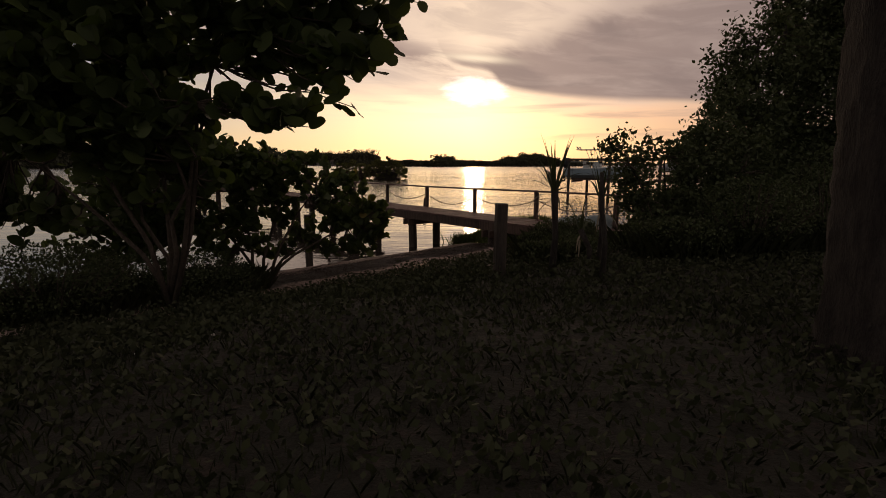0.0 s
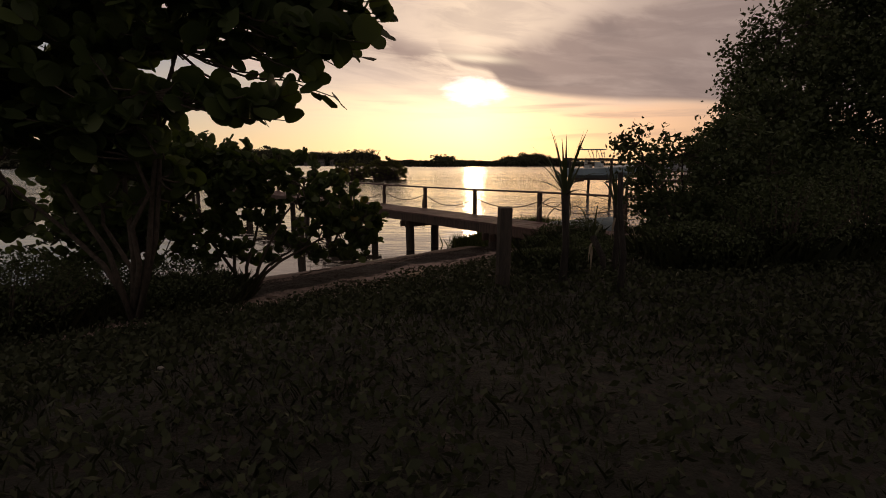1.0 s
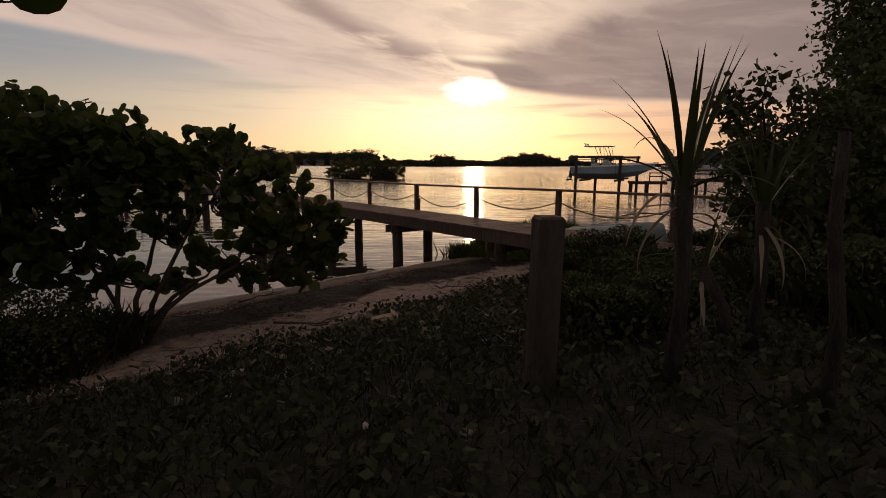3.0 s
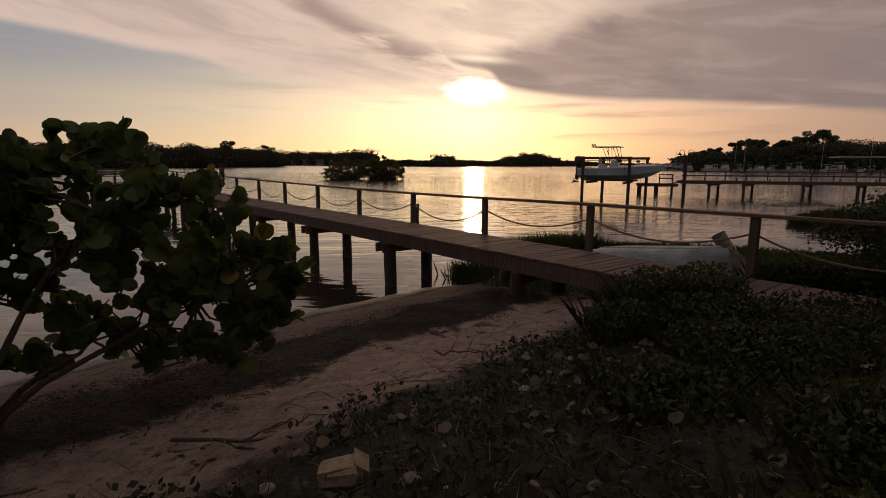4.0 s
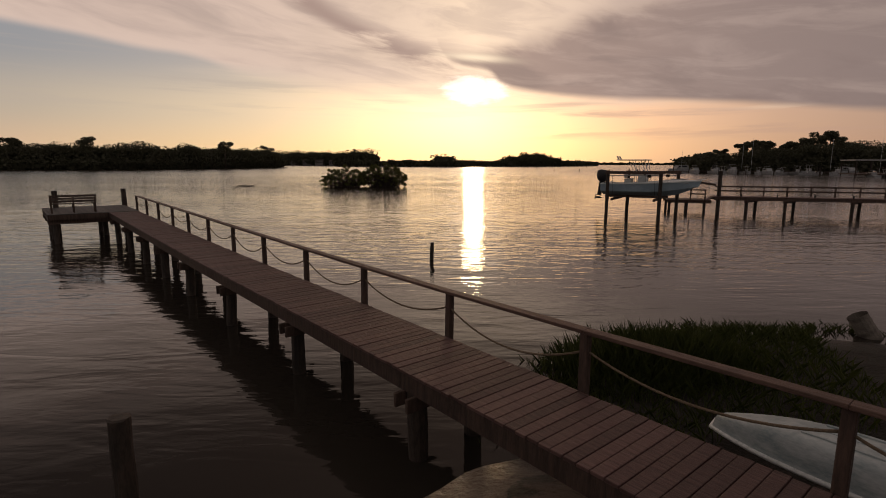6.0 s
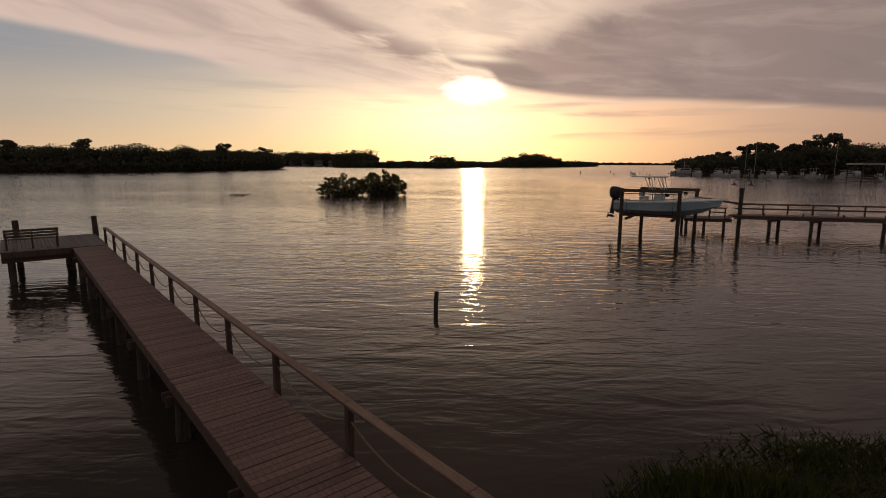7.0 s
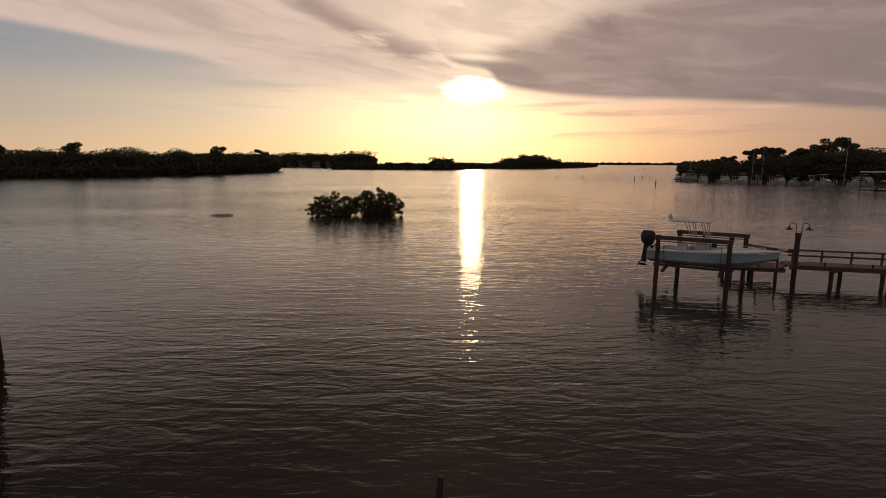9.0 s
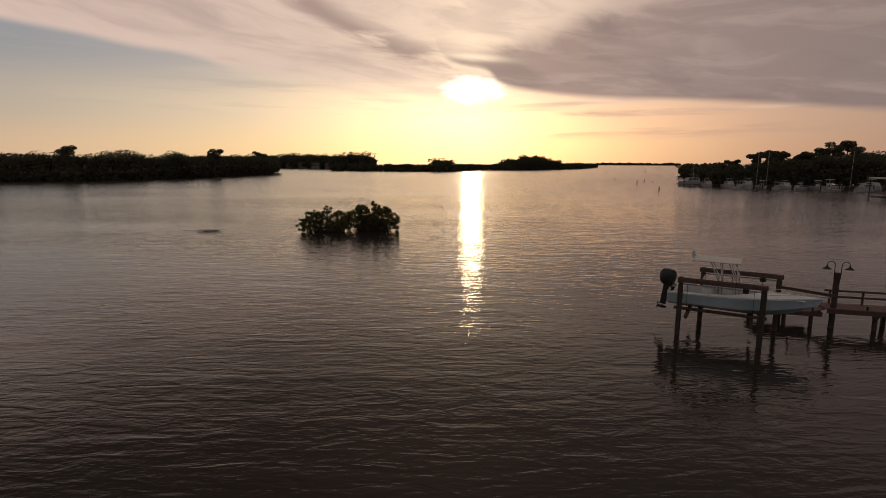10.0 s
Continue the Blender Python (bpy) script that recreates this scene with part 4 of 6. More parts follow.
def sword_plant(name, label, x, y, stem_h, leaves, length, seed, stems=1, dry=5):
    """A slender-stemmed plant with a head of long pointed leaves and a skirt of dry ones."""
    rng = random.Random(seed)
    z = ground_z(x, y)
    t = tagged(empty(name, pose(x, y, z)), label, "plant")

    def blade(l, w, bend, lift):
        bm = bmesh.new()
        prev = None
        steps = 9
        a, px, pz = lift, 0.02, 0.0
        for i in range(steps + 1):
            k = i / steps
            ww = w * (0.55 + 0.9 * k if k < 0.3 else 0.82 * (1 - k) / 0.7 + 0.02)
            row = [bm.verts.new((px, -ww, pz + ww * 0.45)), bm.verts.new((px, 0, pz)), bm.verts.new((px, ww, pz + ww * 0.45))]
            if prev:
                bm.faces.new((prev[0], prev[1], row[1], row[0]))
                bm.faces.new((prev[1], prev[2], row[2], row[1]))
            prev = row
            a -= bend / steps * (0.4 + 1.5 * k)
            px += math.cos(a) * l / steps
            pz += math.sin(a) * l / steps
        return bm

    for s in range(stems):
        hx, hy = (0, 0) if s == 0 else (rng.uniform(-0.2, 0.25), rng.uniform(-0.1, 0.3))
        top = stem_h * (1 if s == 0 else rng.uniform(0.4, 0.8))
        bm = bmesh.new()
        tube(bm, [(hx * 0.4, hy * 0.4, -0.1), (hx * 0.6 + 0.03, hy * 0.6, top * 0.45), (hx, hy, top)], [0.045, 0.034, 0.040], 8)
        part("stem", bm, M_BARK, t, smooth=True)
        count = leaves if s == 0 else leaves // 2
        for i in range(count):
            lift = radians(rng.choice((80, 74, 84, 60, 48, 30, 66)) + rng.uniform(-6, 6))
            l = length * rng.uniform(0.75, 1.1)
            bend = rng.uniform(0.1, 0.5) if lift > 1.1 else rng.uniform(0.4, 1.5)
            part("leaf", blade(l, 0.022, bend, lift), M_BLADE, t).matrix_basis = pose(hx, hy, top - 0.03 * (i % 4), 0, 0, i * 137.5 + rng.uniform(-15, 15))
        for i in range(dry if s == 0 else 2):
            part("dry_leaf", blade(length * rng.uniform(0.6, 0.9), 0.016, rng.uniform(0.9, 2.2), radians(rng.uniform(-35, 15))), M_DRY_FROND, t).matrix_basis = pose(hx, hy, top - 0.08 - 0.05 * (i % 3), 0, 0, rng.uniform(0, 360))
    return t


sword_plant("yucca", "slender yucca with a fan of long sword-shaped leaves", 1.25, 5.85, 1.00, 19, 0.60, 5, 1, 6)
sword_plant("young_yucca", "smaller yucca among the shore bushes", 1.95, 6.4, 0.85, 13, 0.5, 15, 2, 6)

# a cut wooden post on the bank
t = tagged(empty("bank_post", pose(0.66, 5.95, ground_z(0.66, 5.95), 1.0, 0.6, 12)), "square-cut weathered wooden post on the grassy bank", "post")
bm = bmesh.new()
box(bm, 0, 0, 0.36, 0.125, 0.125, 1.04, bevel=0.012)
part("shaft", bm, M_PILE, t)

# a bare grey stem leaning among the bushes
t = tagged(empty("dead_stem", pose(1.72, 5.5, ground_z(1.72, 5.5))), "bare pale dead stem with hanging dry fronds", "plant")
bm = bmesh.new()
tube(bm, [(0, 0, -0.1), (0.02, 0.0, 0.4), (-0.03, 0.02, 0.8), (-0.05, 0, 1.16)], [0.035, 0.03, 0.026, 0.022], 8)
part("stem", bm, M_BARK, t, smooth=True)


# ---- low growth ----
def scatter(rng, n, x0, x1, y0, y1, keep):
    x, y = rng.uniform(x0, x1, n), rng.uniform(y0, y1, n)
    k = keep(x, y)
    x, y = x[k], y[k]
    return np.stack([x, y, height(x, y)], 1)


rng = np.random.default_rng(77)
weedy = lambda x, y: (inland(x, y) > 5.60 + 0.25 * np.sin(3 * x + 2 * y)) & (np.hypot(x + 0.50, y - 8.35) > 0.30) & (marsh_side(x, y) < 0.25)
base = scatter(rng, 14000, -6, 6, 0.6, 12, weedy)
stems = np.repeat(base, 6, axis=0) + rng.normal(size=(len(base) * 6, 3)) * np.array([0.045, 0.045, 0.03])
patchy = 0.45 + 0.55 * np.sin(1.3 * stems[:, 0] + 0.7) * np.sin(1.1 * stems[:, 1])
stems[:, 2] += rng.uniform(0.0, 0.16, len(stems)) * np.clip(patchy + 0.45, 0.2, 1.0)
tagged(cards("ground_weeds", leaf_quads(rng, stems, 0.050, 0.4, 1.6), 4, M_WEED), "low dark weeds and creepers covering the bank", "weeds", kind="stuff")
lawn = scatter(rng, 42000, -6, 7, 0.3, 11, weedy)
tagged(cards("grass", blades(rng, lawn, 0.10, 0.006, 0.9), 5, M_WEED), "short rough grass on the shaded bank", "grass", kind="stuff")
fallen = scatter(rng, 1300, -5, 5, 1.0, 13, lambda x, y: (inland(x, y) > 4.7) & (marsh_side(x, y) < 0.4))
fallen[:, 2] += 0.02 + rng.uniform(0, 0.03, len(fallen))
q = leaf_quads(rng, fallen, 0.055, 0.5, 1.5)
q[:, :, 2] = fallen[:, None, 2] + (q[:, :, 2] - fallen[:, None, 2]) * 0.3
tagged(cards("leaf_litter", q, 4, M_LITTER), "dry fallen leaves on the ground", "leaves", kind="stuff")

M_FALLEN = leaf_material("fallen_grape_leaf", (0.030, 0.022, 0.016), (0.24, 0.19, 0.15), 0.7, 0.1)
spots = scatter(rng, 900, -2.4, 3.0, 6.9, 10.4, lambda x, y: (inland(x, y) > 5.5) & (marsh_side(x, y) < 0.2))[:330]
vs, fs = [], []
turn = random.Random(31)
for k, p in enumerate(spots):
    m = pose(p[0], p[1], p[2] + 0.05 + turn.uniform(0, 0.05), turn.uniform(-35, 35), turn.uniform(-35, 35), turn.uniform(0, 360)) @ Matrix.Scale(turn.uniform(0.03, 0.085), 4)
    me, off = LEAVES[k % 4], len(vs)
    vs.extend(tuple(m @ v.co) for v in me.vertices)
    fs.extend(tuple(off + i for i in f.vertices) for f in me.polygons)
tagged(raw("fallen_leaves", vs, fs, M_FALLEN, smooth=True), "pale dry sea grape leaves scattered over the bank", "leaves", kind="stuff")

straw = scatter(rng, 1500, -2.5, 3.5, 6.5, 11.2, lambda x, y: (inland(x, y) > 4.9) & (marsh_side(x, y) < 0.2))
straw = straw[rng.uniform(0, 1, len(straw)) < 0.45]
q = blades(rng, straw + np.array([0, 0, 0.05]), 0.11, 0.006, 3.0)
q[:, 2:, 2] = straw[:, None, 2] + 0.05 + (q[:, 2:, 2] - straw[:, None, 2] - 0.05) * 0.35
tagged(cards("dry_straw", q, 5, M_DRY_FROND_MASS), "pale dry grass straws lying on the weeds", "straw", kind="stuff")


def thicket(x, y, r, h, n, seed):
    rg = np.random.default_rng(seed)
    z = ground_z(x, y)
    t = tagged(empty("undergrowth", pose(x, y, z)), "dark tangled undergrowth beside the dock", "bush", "undergrowth beside the dock")
    bm = bmesh.new()
    for e in in_blobs(rg, [(0, 0, h * 0.6, r, r, h * 0.4)], 50, 0.4):
        tube(bm, [(e[0] * 0.3, e[1] * 0.3, -0.05), (e[0] * 0.7, e[1] * 0.7, e[2] * 0.6), tuple(e)], [0.010, 0.007, 0.003], 4, caps=False)
    tagged(part("stems", bm, M_TWIG, t), kind="stuff")
    c = in_blobs(rg, [(0, 0, h * 0.5, r, r, h * 0.5)], n, 0.25)
    tagged(cards("foliage", leaf_quads(rg, c, 0.045, 0.4, 1.8), 4, M_BUSH, t), kind="stuff")
    b = np.stack([np.clip(rg.normal(size=n // 5) * 0.5, -0.9, 0.9) * r, np.clip(rg.normal(size=n // 5) * 0.5, -0.9, 0.9) * r, np.zeros(n // 5)], 1)
    tagged(cards("grass_blades", blades(rg, b, min(0.42, h * 0.9), 0.008, 0.9), 5, M_WEED, t), kind="stuff")


for k, (x, y, r, h) in enumerate(((1.95, 10.45, 0.45, 0.38), (2.35, 11.1, 0.42, 0.62), (2.85, 10.95, 0.42, 0.62), (1.6, 8.8, 0.5, 0.22), (2.5, 9.4, 0.7, 0.24), (3.4, 9.5, 0.7, 0.16), (2.2, 7.8, 0.6, 0.25), (3.2, 7.0, 0.7, 0.55), (2.7, 10.3, 0.6, 0.35), (1.35, 7.0, 0.35, 0.35), (4.3, 7.2, 0.8, 1.1), (5.9, 7.9, 1.0, 1.3), (7.8, 7.8, 1.1, 1.4), (-5.2, 6.6, 1.1, 1.1), (-7.0, 5.6, 1.3, 1.3), (-8.8, 5.0, 1.3, 1.2), (-6.2, 8.4, 0.9, 0.9), (-3.6, 7.7, 0.8, 0.5), (-4.0, 8.4, 0.8, 0.75), (-3.4, 8.6, 0.45, 0.45), (-5.0, 8.0, 0.9, 0.8), (5.0, 12.9, 0.45, 0.5), (5.7, 12.8, 0.6, 0.65), (6.5, 12.6, 0.7, 0.8))):
    thicket(x, y, r, h, int(5200 * r), 100 + k)

# marsh grass
tall = scatter(rng, 80000, 0.4, 16, 14.0, 24.0, lambda x, y: (marsh_side(x, y) > 0.9) & (inland(x, y) > -0.5) & ~((np.abs(x - 3.9) < 1.2) & (y < 16.6)) & ~((np.abs(x - 0.38 * (y - 21.6) - 8.3) < 0.75) & (y < 21.7)))
mound = np.exp(-(((tall[:, 0] - 3.05) / 1.7) ** 2 + ((tall[:, 1] - 19.6) / 1.3) ** 2) ** 2)
fringe = np.exp(-((inland(tall[:, 0], tall[:, 1]) - 0.7) / 0.8) ** 2) * (np.sin(1.1 * tall[:, 0] + 0.4) > -0.5)
dense = np.clip(mound + 0.45 * fringe * (tall[:, 0] > 4.2) + 0.26, 0, 1)
keep = rng.uniform(0, 1, len(tall)) < dense * 0.85
tall, mound = tall[keep], mound[keep]
g = blades(rng, tall, 0.72, 0.013, 0.45)
k = np.clip(0.38 + 0.62 * mound, 0, 1)
g[:, 2:, 2] = tall[:, None, 2] + (g[:, 2:, 2] - tall[:, None, 2]) * k[:, None]
tagged(cards("marsh_grass", g, 5, M_GRASS), "mound of green marsh grass with sparse tufts along the waterline", "grass", kind="stuff")
ang, rad = rng.uniform(0, 2 * math.pi, 9000), np.sqrt(rng.uniform(0, 1, 9000))
isle = np.stack([np.cos(ang) * rad * 2.2 + 17.7, np.sin(ang) * rad * 1.0 + 28.4, np.full(9000, -0.1)], 1)
g = blades(rng, isle, 0.95, 0.020, 0.4)
g[:, 2:, 2] *= (1.0 - 0.45 * rad ** 2)[:, None]
tagged(cards("marsh_island", g, 5, M_GRASS), "low island of marsh grass standing in the water", "grass", kind="stuff")
reeds = np.stack([rng.normal(size=500) * 0.22 + 0.75, rng.normal(size=500) * 0.3 + 17.6, np.full(500, 0.0)], 1)
tagged(cards("shore_reeds", blades(rng, reeds, 0.5, 0.012, 0.5), 5, M_GRASS), "tuft of reeds below the dock", "grass", kind="stuff")


# ---- far shores ----
def woods(name, label, path, depth, low, high, count, seed, leaf, per=260, mat=None):
    """A far belt of trees along a line of (x, y): crowns of many small clumps over a dark understorey."""
    rng = np.random.default_rng(seed)
    path = np.array(path, float)
    seg = np.linalg.norm(np.diff(path, axis=0), axis=1)
    acc = np.concatenate([[0], np.cumsum(seg)])
    out = []
    for i in range(count):
        s = acc[-1] * (i + rng.uniform(-0.5, 0.5)) / count
        p = np.array([np.interp(s, acc, path[:, k]) for k in (0, 1)])
        back = rng.uniform(0, 1) ** 1.3 * depth
        p = p + np.array([p[0] * 0.0 + 0.25 * np.sign(p[0]), 1.0]) / 1.03 * back
        h = low + (high - low) * rng.uniform(0, 1) * (0.45 + 0.55 * math.sin(i * 0.37 + seed) ** 2)
        w = h * rng.uniform(0.38, 0.58)
        crown = [(p[0] + rng.normal() * w * 0.55, p[1] + rng.normal() * w * 0.4, h * rng.uniform(0.60, 0.86), w * rng.uniform(0.4, 0.75), w * 0.6, h * rng.uniform(0.10, 0.16)) for _ in range(5)]
        c = in_blobs(rng, crown, per, 0.3)
        out.append(leaf_quads(rng, c, leaf, 0.45, 1.3))
        c = in_blobs(rng, [(p[0], p[1], h * 0.40, w * 1.15, w * 0.8, h * 0.40)], int(per * 0.75), 0.1)
        c[:, 2] = np.maximum(c[:, 2], leaf * 0.35)
        out.append(leaf_quads(rng, c, leaf * 1.9, 0.45, 1.2))
    return tagged(cards(name, np.concatenate(out), 4, mat or M_WOODS), label, "trees", kind="stuff")


woods("left_woods", "dark belt of trees on the far shore", [(-330, 255), (-212, 280), (-172, 305), (-160, 350), (-147, 478)], 45, 12.5, 17.5, 170, 3, 0.70, 620)
woods("left_mangroves", "low mangroves along the far shoreline", [(-330, 247), (-212, 277), (-172, 299), (-162, 341), (-147, 476)], 8, 4, 8, 260, 5, 0.75, 260)
woods("bay_woods", "wooded far shore behind the bay", [(-330, 960), (-275, 955), (-200, 880), (-100, 820)], 60, 18, 28, 110, 7, 1.5, 420)
woods("spit_mangroves", "low mangrove spit across the bay", [(-132, 662), (-98, 656), (-40, 640), (0, 634), (46, 741), (110, 800)], 14, 7, 10, 140, 9, 1.5, 150)
woods("spit_trees", "clump of taller trees on the mangrove spit", [(-6, 660), (12, 665)], 10, 13, 17, 6, 10, 1.5, 220)
woods("island_woods", "wooded island in the bay", [(92, 806), (150, 870), (200, 915)], 16, 12, 19, 44, 12, 1.7, 320)
woods("island_crest", "taller trees in the middle of the island", [(128, 850), (168, 890)], 20, 19, 25, 22, 19, 1.7, 320)
woods("island_edge", "mangrove edge of the wooded island", [(80, 790), (130, 842), (213, 925), (260, 1010), (392, 1348)], 14, 8, 12, 120, 13, 2.0, 160)
woods("point_woods", "dark trees behind the marina", [(127, 262), (150, 262)], 14, 7.5, 11, 26, 14, 0.55, 1200)
woods("marina_woods", "taller dark trees behind the marina", [(148, 264), (172, 262)], 16, 10, 13.5, 26, 17, 0.55, 1200)
woods("tall_woods", "tall dark belt of trees on the marina shore", [(170, 264), (210, 258), (310, 232)], 18, 14, 17.5, 60, 18, 0.6, 1100)
woods("point_edge", "low trees on the marina point", [(198, 450), (182, 400), (160, 340), (144, 300), (130, 270)], 8, 8, 11, 80, 15, 1.2, 220)
woods("ocean_key", "low key on the ocean horizon", [(1000, 3400), (1500, 3300)], 50, 9, 20, 70, 16, 7.0, 60)


def lone_tree(name, x, y, h, seed, palm=False):
    """A far tree that stands out over the belt."""
    rng = np.random.default_rng(seed)
    t = tagged(empty(name, pose(x, y, 0)), "tall palm over the far woods" if palm else "flat-topped tree over the far woods", "tree", "far standing trees")
    bm = bmesh.new()
    tube(bm, [(0, 0, 0), (0.2, 0, h * 0.5), (0, 0, h * 0.9)], [0.45, 0.35, 0.28], 6)
    part("trunk", bm, M_TWIG, t)
    if palm:
        blobs = [(math.cos(a) * 1.3, math.sin(a) * 1.3, h - 0.3 * (k % 2), 1.3, 1.3, 0.55) for k, a in enumerate(np.linspace(0, 5.6, 8))]
    else:
        blobs = [(rng.normal() * h * 0.13, rng.normal() * h * 0.1, h * rng.uniform(0.66, 0.93), h * 0.12, h * 0.12, h * 0.07) for _ in range(9)]
    tagged(cards("crown", leaf_quads(rng, in_blobs(rng, blobs, 3200, 0.2), 0.6 if not palm else 1.1, 0.4, 2.4 if palm else 1.4), 4, M_WOODS, t), kind="stuff")


for k, (x, y, h, palm) in enumerate(((-196, 300, 18.6, False), (-228, 292, 18.3, False), (-150, 372, 18.5, False), (-152, 465, 19, False), (-150, 900, 27, True), (-162, 905, 26, True), (141, 275, 12, False), (150, 276, 15.8, False), (156, 274, 16.6, False), (162, 275, 15.8, False), (173, 276, 17.2, False), (179, 274, 17.8, False), (187, 275, 20.8, False), (194, 276, 21.2, False), (131, 270, 10.5, False))):
    lone_tree("far_palm" if palm else "far_tree", x, y, h, 300 + k, palm)


def far_house(x, y, w, h, turn):
    t = tagged(empty("far_house", pose(x, y, 1.0, 0, 0, turn)), "small pale house on the far wooded shore", "house", "far houses")
    bm = bmesh.new()
    box(bm, 0, 0, h / 2 - 1, w, 9, h + 2)
    part("wall", bm, M_WALL, t)
    bm = bmesh.new()
    vs = box(bm, 0, 0, h + 1.2, w + 1.5, 10.5, 2.6)
    for v in vs:
        if v.co.z > h + 1.2:
            v.co.y *= 0.08
            v.co.x *= 0.7
    part("roof", bm, M_TILE_ROOF, t)
    for k in range(4):
        bm = bmesh.new()
        box(bm, w * (-0.36 + 0.24 * k), -4.55, h * 0.55, w * 0.12, 0.2, 1.8)
        part("window", bm, M_GLASS_DARK, t)


for x, y, w, h, turn in ((-232, 915, 18, 7, 10), (-205, 886, 14, 8, -5), (-178, 868, 15, 6.5, 8), (-150, 858, 12, 8, 0), (-262, 945, 15, 7, 4)):
    far_house(x, y, w, h, turn)


# ---- mangrove islet ----
def mangrove(x, y, w, h, seed, tufts):
    rng = np.random.default_rng(seed)
    t = tagged(empty("mangrove", pose(x, y, WATER)), "round mangrove standing on stilt roots in the open water", "tree", "mangrove islet")
    ends, centres = [], []
    for i in range(tufts):
        ex = rng.uniform(-1.0, 1.0) * w
        roof = h * (0.92 - 0.42 * abs(ex / w) ** 2.2) * (0.90 + 0.10 * math.sin(3.1 * ex + seed))
        ends.append((ex, rng.normal() * w * 0.28, 0.18 + (roof - 0.18) * rng.uniform(0, 1) ** 0.75))
    ends = np.array(ends)
    for e in ends:
        size = rng.uniform(0.18, 0.36)
        centres.append(e + unit(rng.normal(size=(70, 3))) * (rng.uniform(0, 1, 70) ** 0.5 * size)[:, None] * np.array([1.0, 1.0, 0.75]))
    feet = rng.uniform(-0.75, 0.75, 9) * w
    bm = bmesh.new()
    for k, foot in enumerate(feet):
        for e in ends[k::9]:
            mid = np.array([foot * 0.65 + e[0] * 0.35, e[1] * 0.5, e[2] * 0.42 + 0.1])
            tube(bm, [(foot + rng.normal() * 0.12, rng.normal() * 0.25, -0.7), tuple(mid), tuple(e)], [0.050, 0.030, 0.010], 4, caps=False)
    tagged(part("root_tangle", bm, M_TWIG, t), kind="stuff")
    c = np.concatenate(centres)
    c[:, 2] = np.maximum(c[:, 2], 0.10 + 0.1 * rng.uniform(0, 1, len(c)))
    tagged(cards("crown", leaf_quads(rng, c, 0.19, 0.35, 2.0), 4, M_MANGROVE, t), kind="stuff")


mangrove(-16.8, 95.5, 3.4, 3.7, 51, 230)
mangrove(-10.5, 97.0, 3.8, 4.4, 57, 330)
t = tagged(empty("drift_twigs", pose(-33, 95.2, 0)), "few bare twigs poking out of the shallow water", "twigs")
bm = bmesh.new()
rg = random.Random(5)
for i in range(30):
    x = rg.gauss(0.3, 0.9)
    tube(bm, [(x, 0, -0.3), (x + rg.uniform(-0.4, 0.4), rg.uniform(-0.3, 0.3), 0.12 + rg.uniform(0.05, 0.3)), (x + rg.uniform(-0.9, 0.9), rg.uniform(-0.3, 0.3), 0.12 + rg.uniform(0.0, 0.42))], [0.05, 0.035, 0.02], 4)
part("twigs", bm, M_TWIG, t)


# ---- channel piles ----
bm = bmesh.new()
tube(bm, [(0, 0, -1.5), (0, 0, 1.25)], [0.2, 0.18], 8)
first = tagged(empty("channel_pile", pose(56.6, 380, 0)), "dark channel pile standing in the bay", "pile", "channel piles")
part("shaft", bm, M_PILE, first)
for x, y, k in ((74.6, 430, 1), (63.7, 313, 1), (74, 297, 1.1), (99.6, 326, 1), (85, 275, 0.9), (89, 262.6, 1.4), (110.2, 308.6, 1), (107.8, 292, 0.8), (76.7, 208.7, 1.2), (150, 560, 1.5), (240, 640, 1.5)):
    c = copy_thing(first, pose(x, y, 2.2 * (k - 1)))


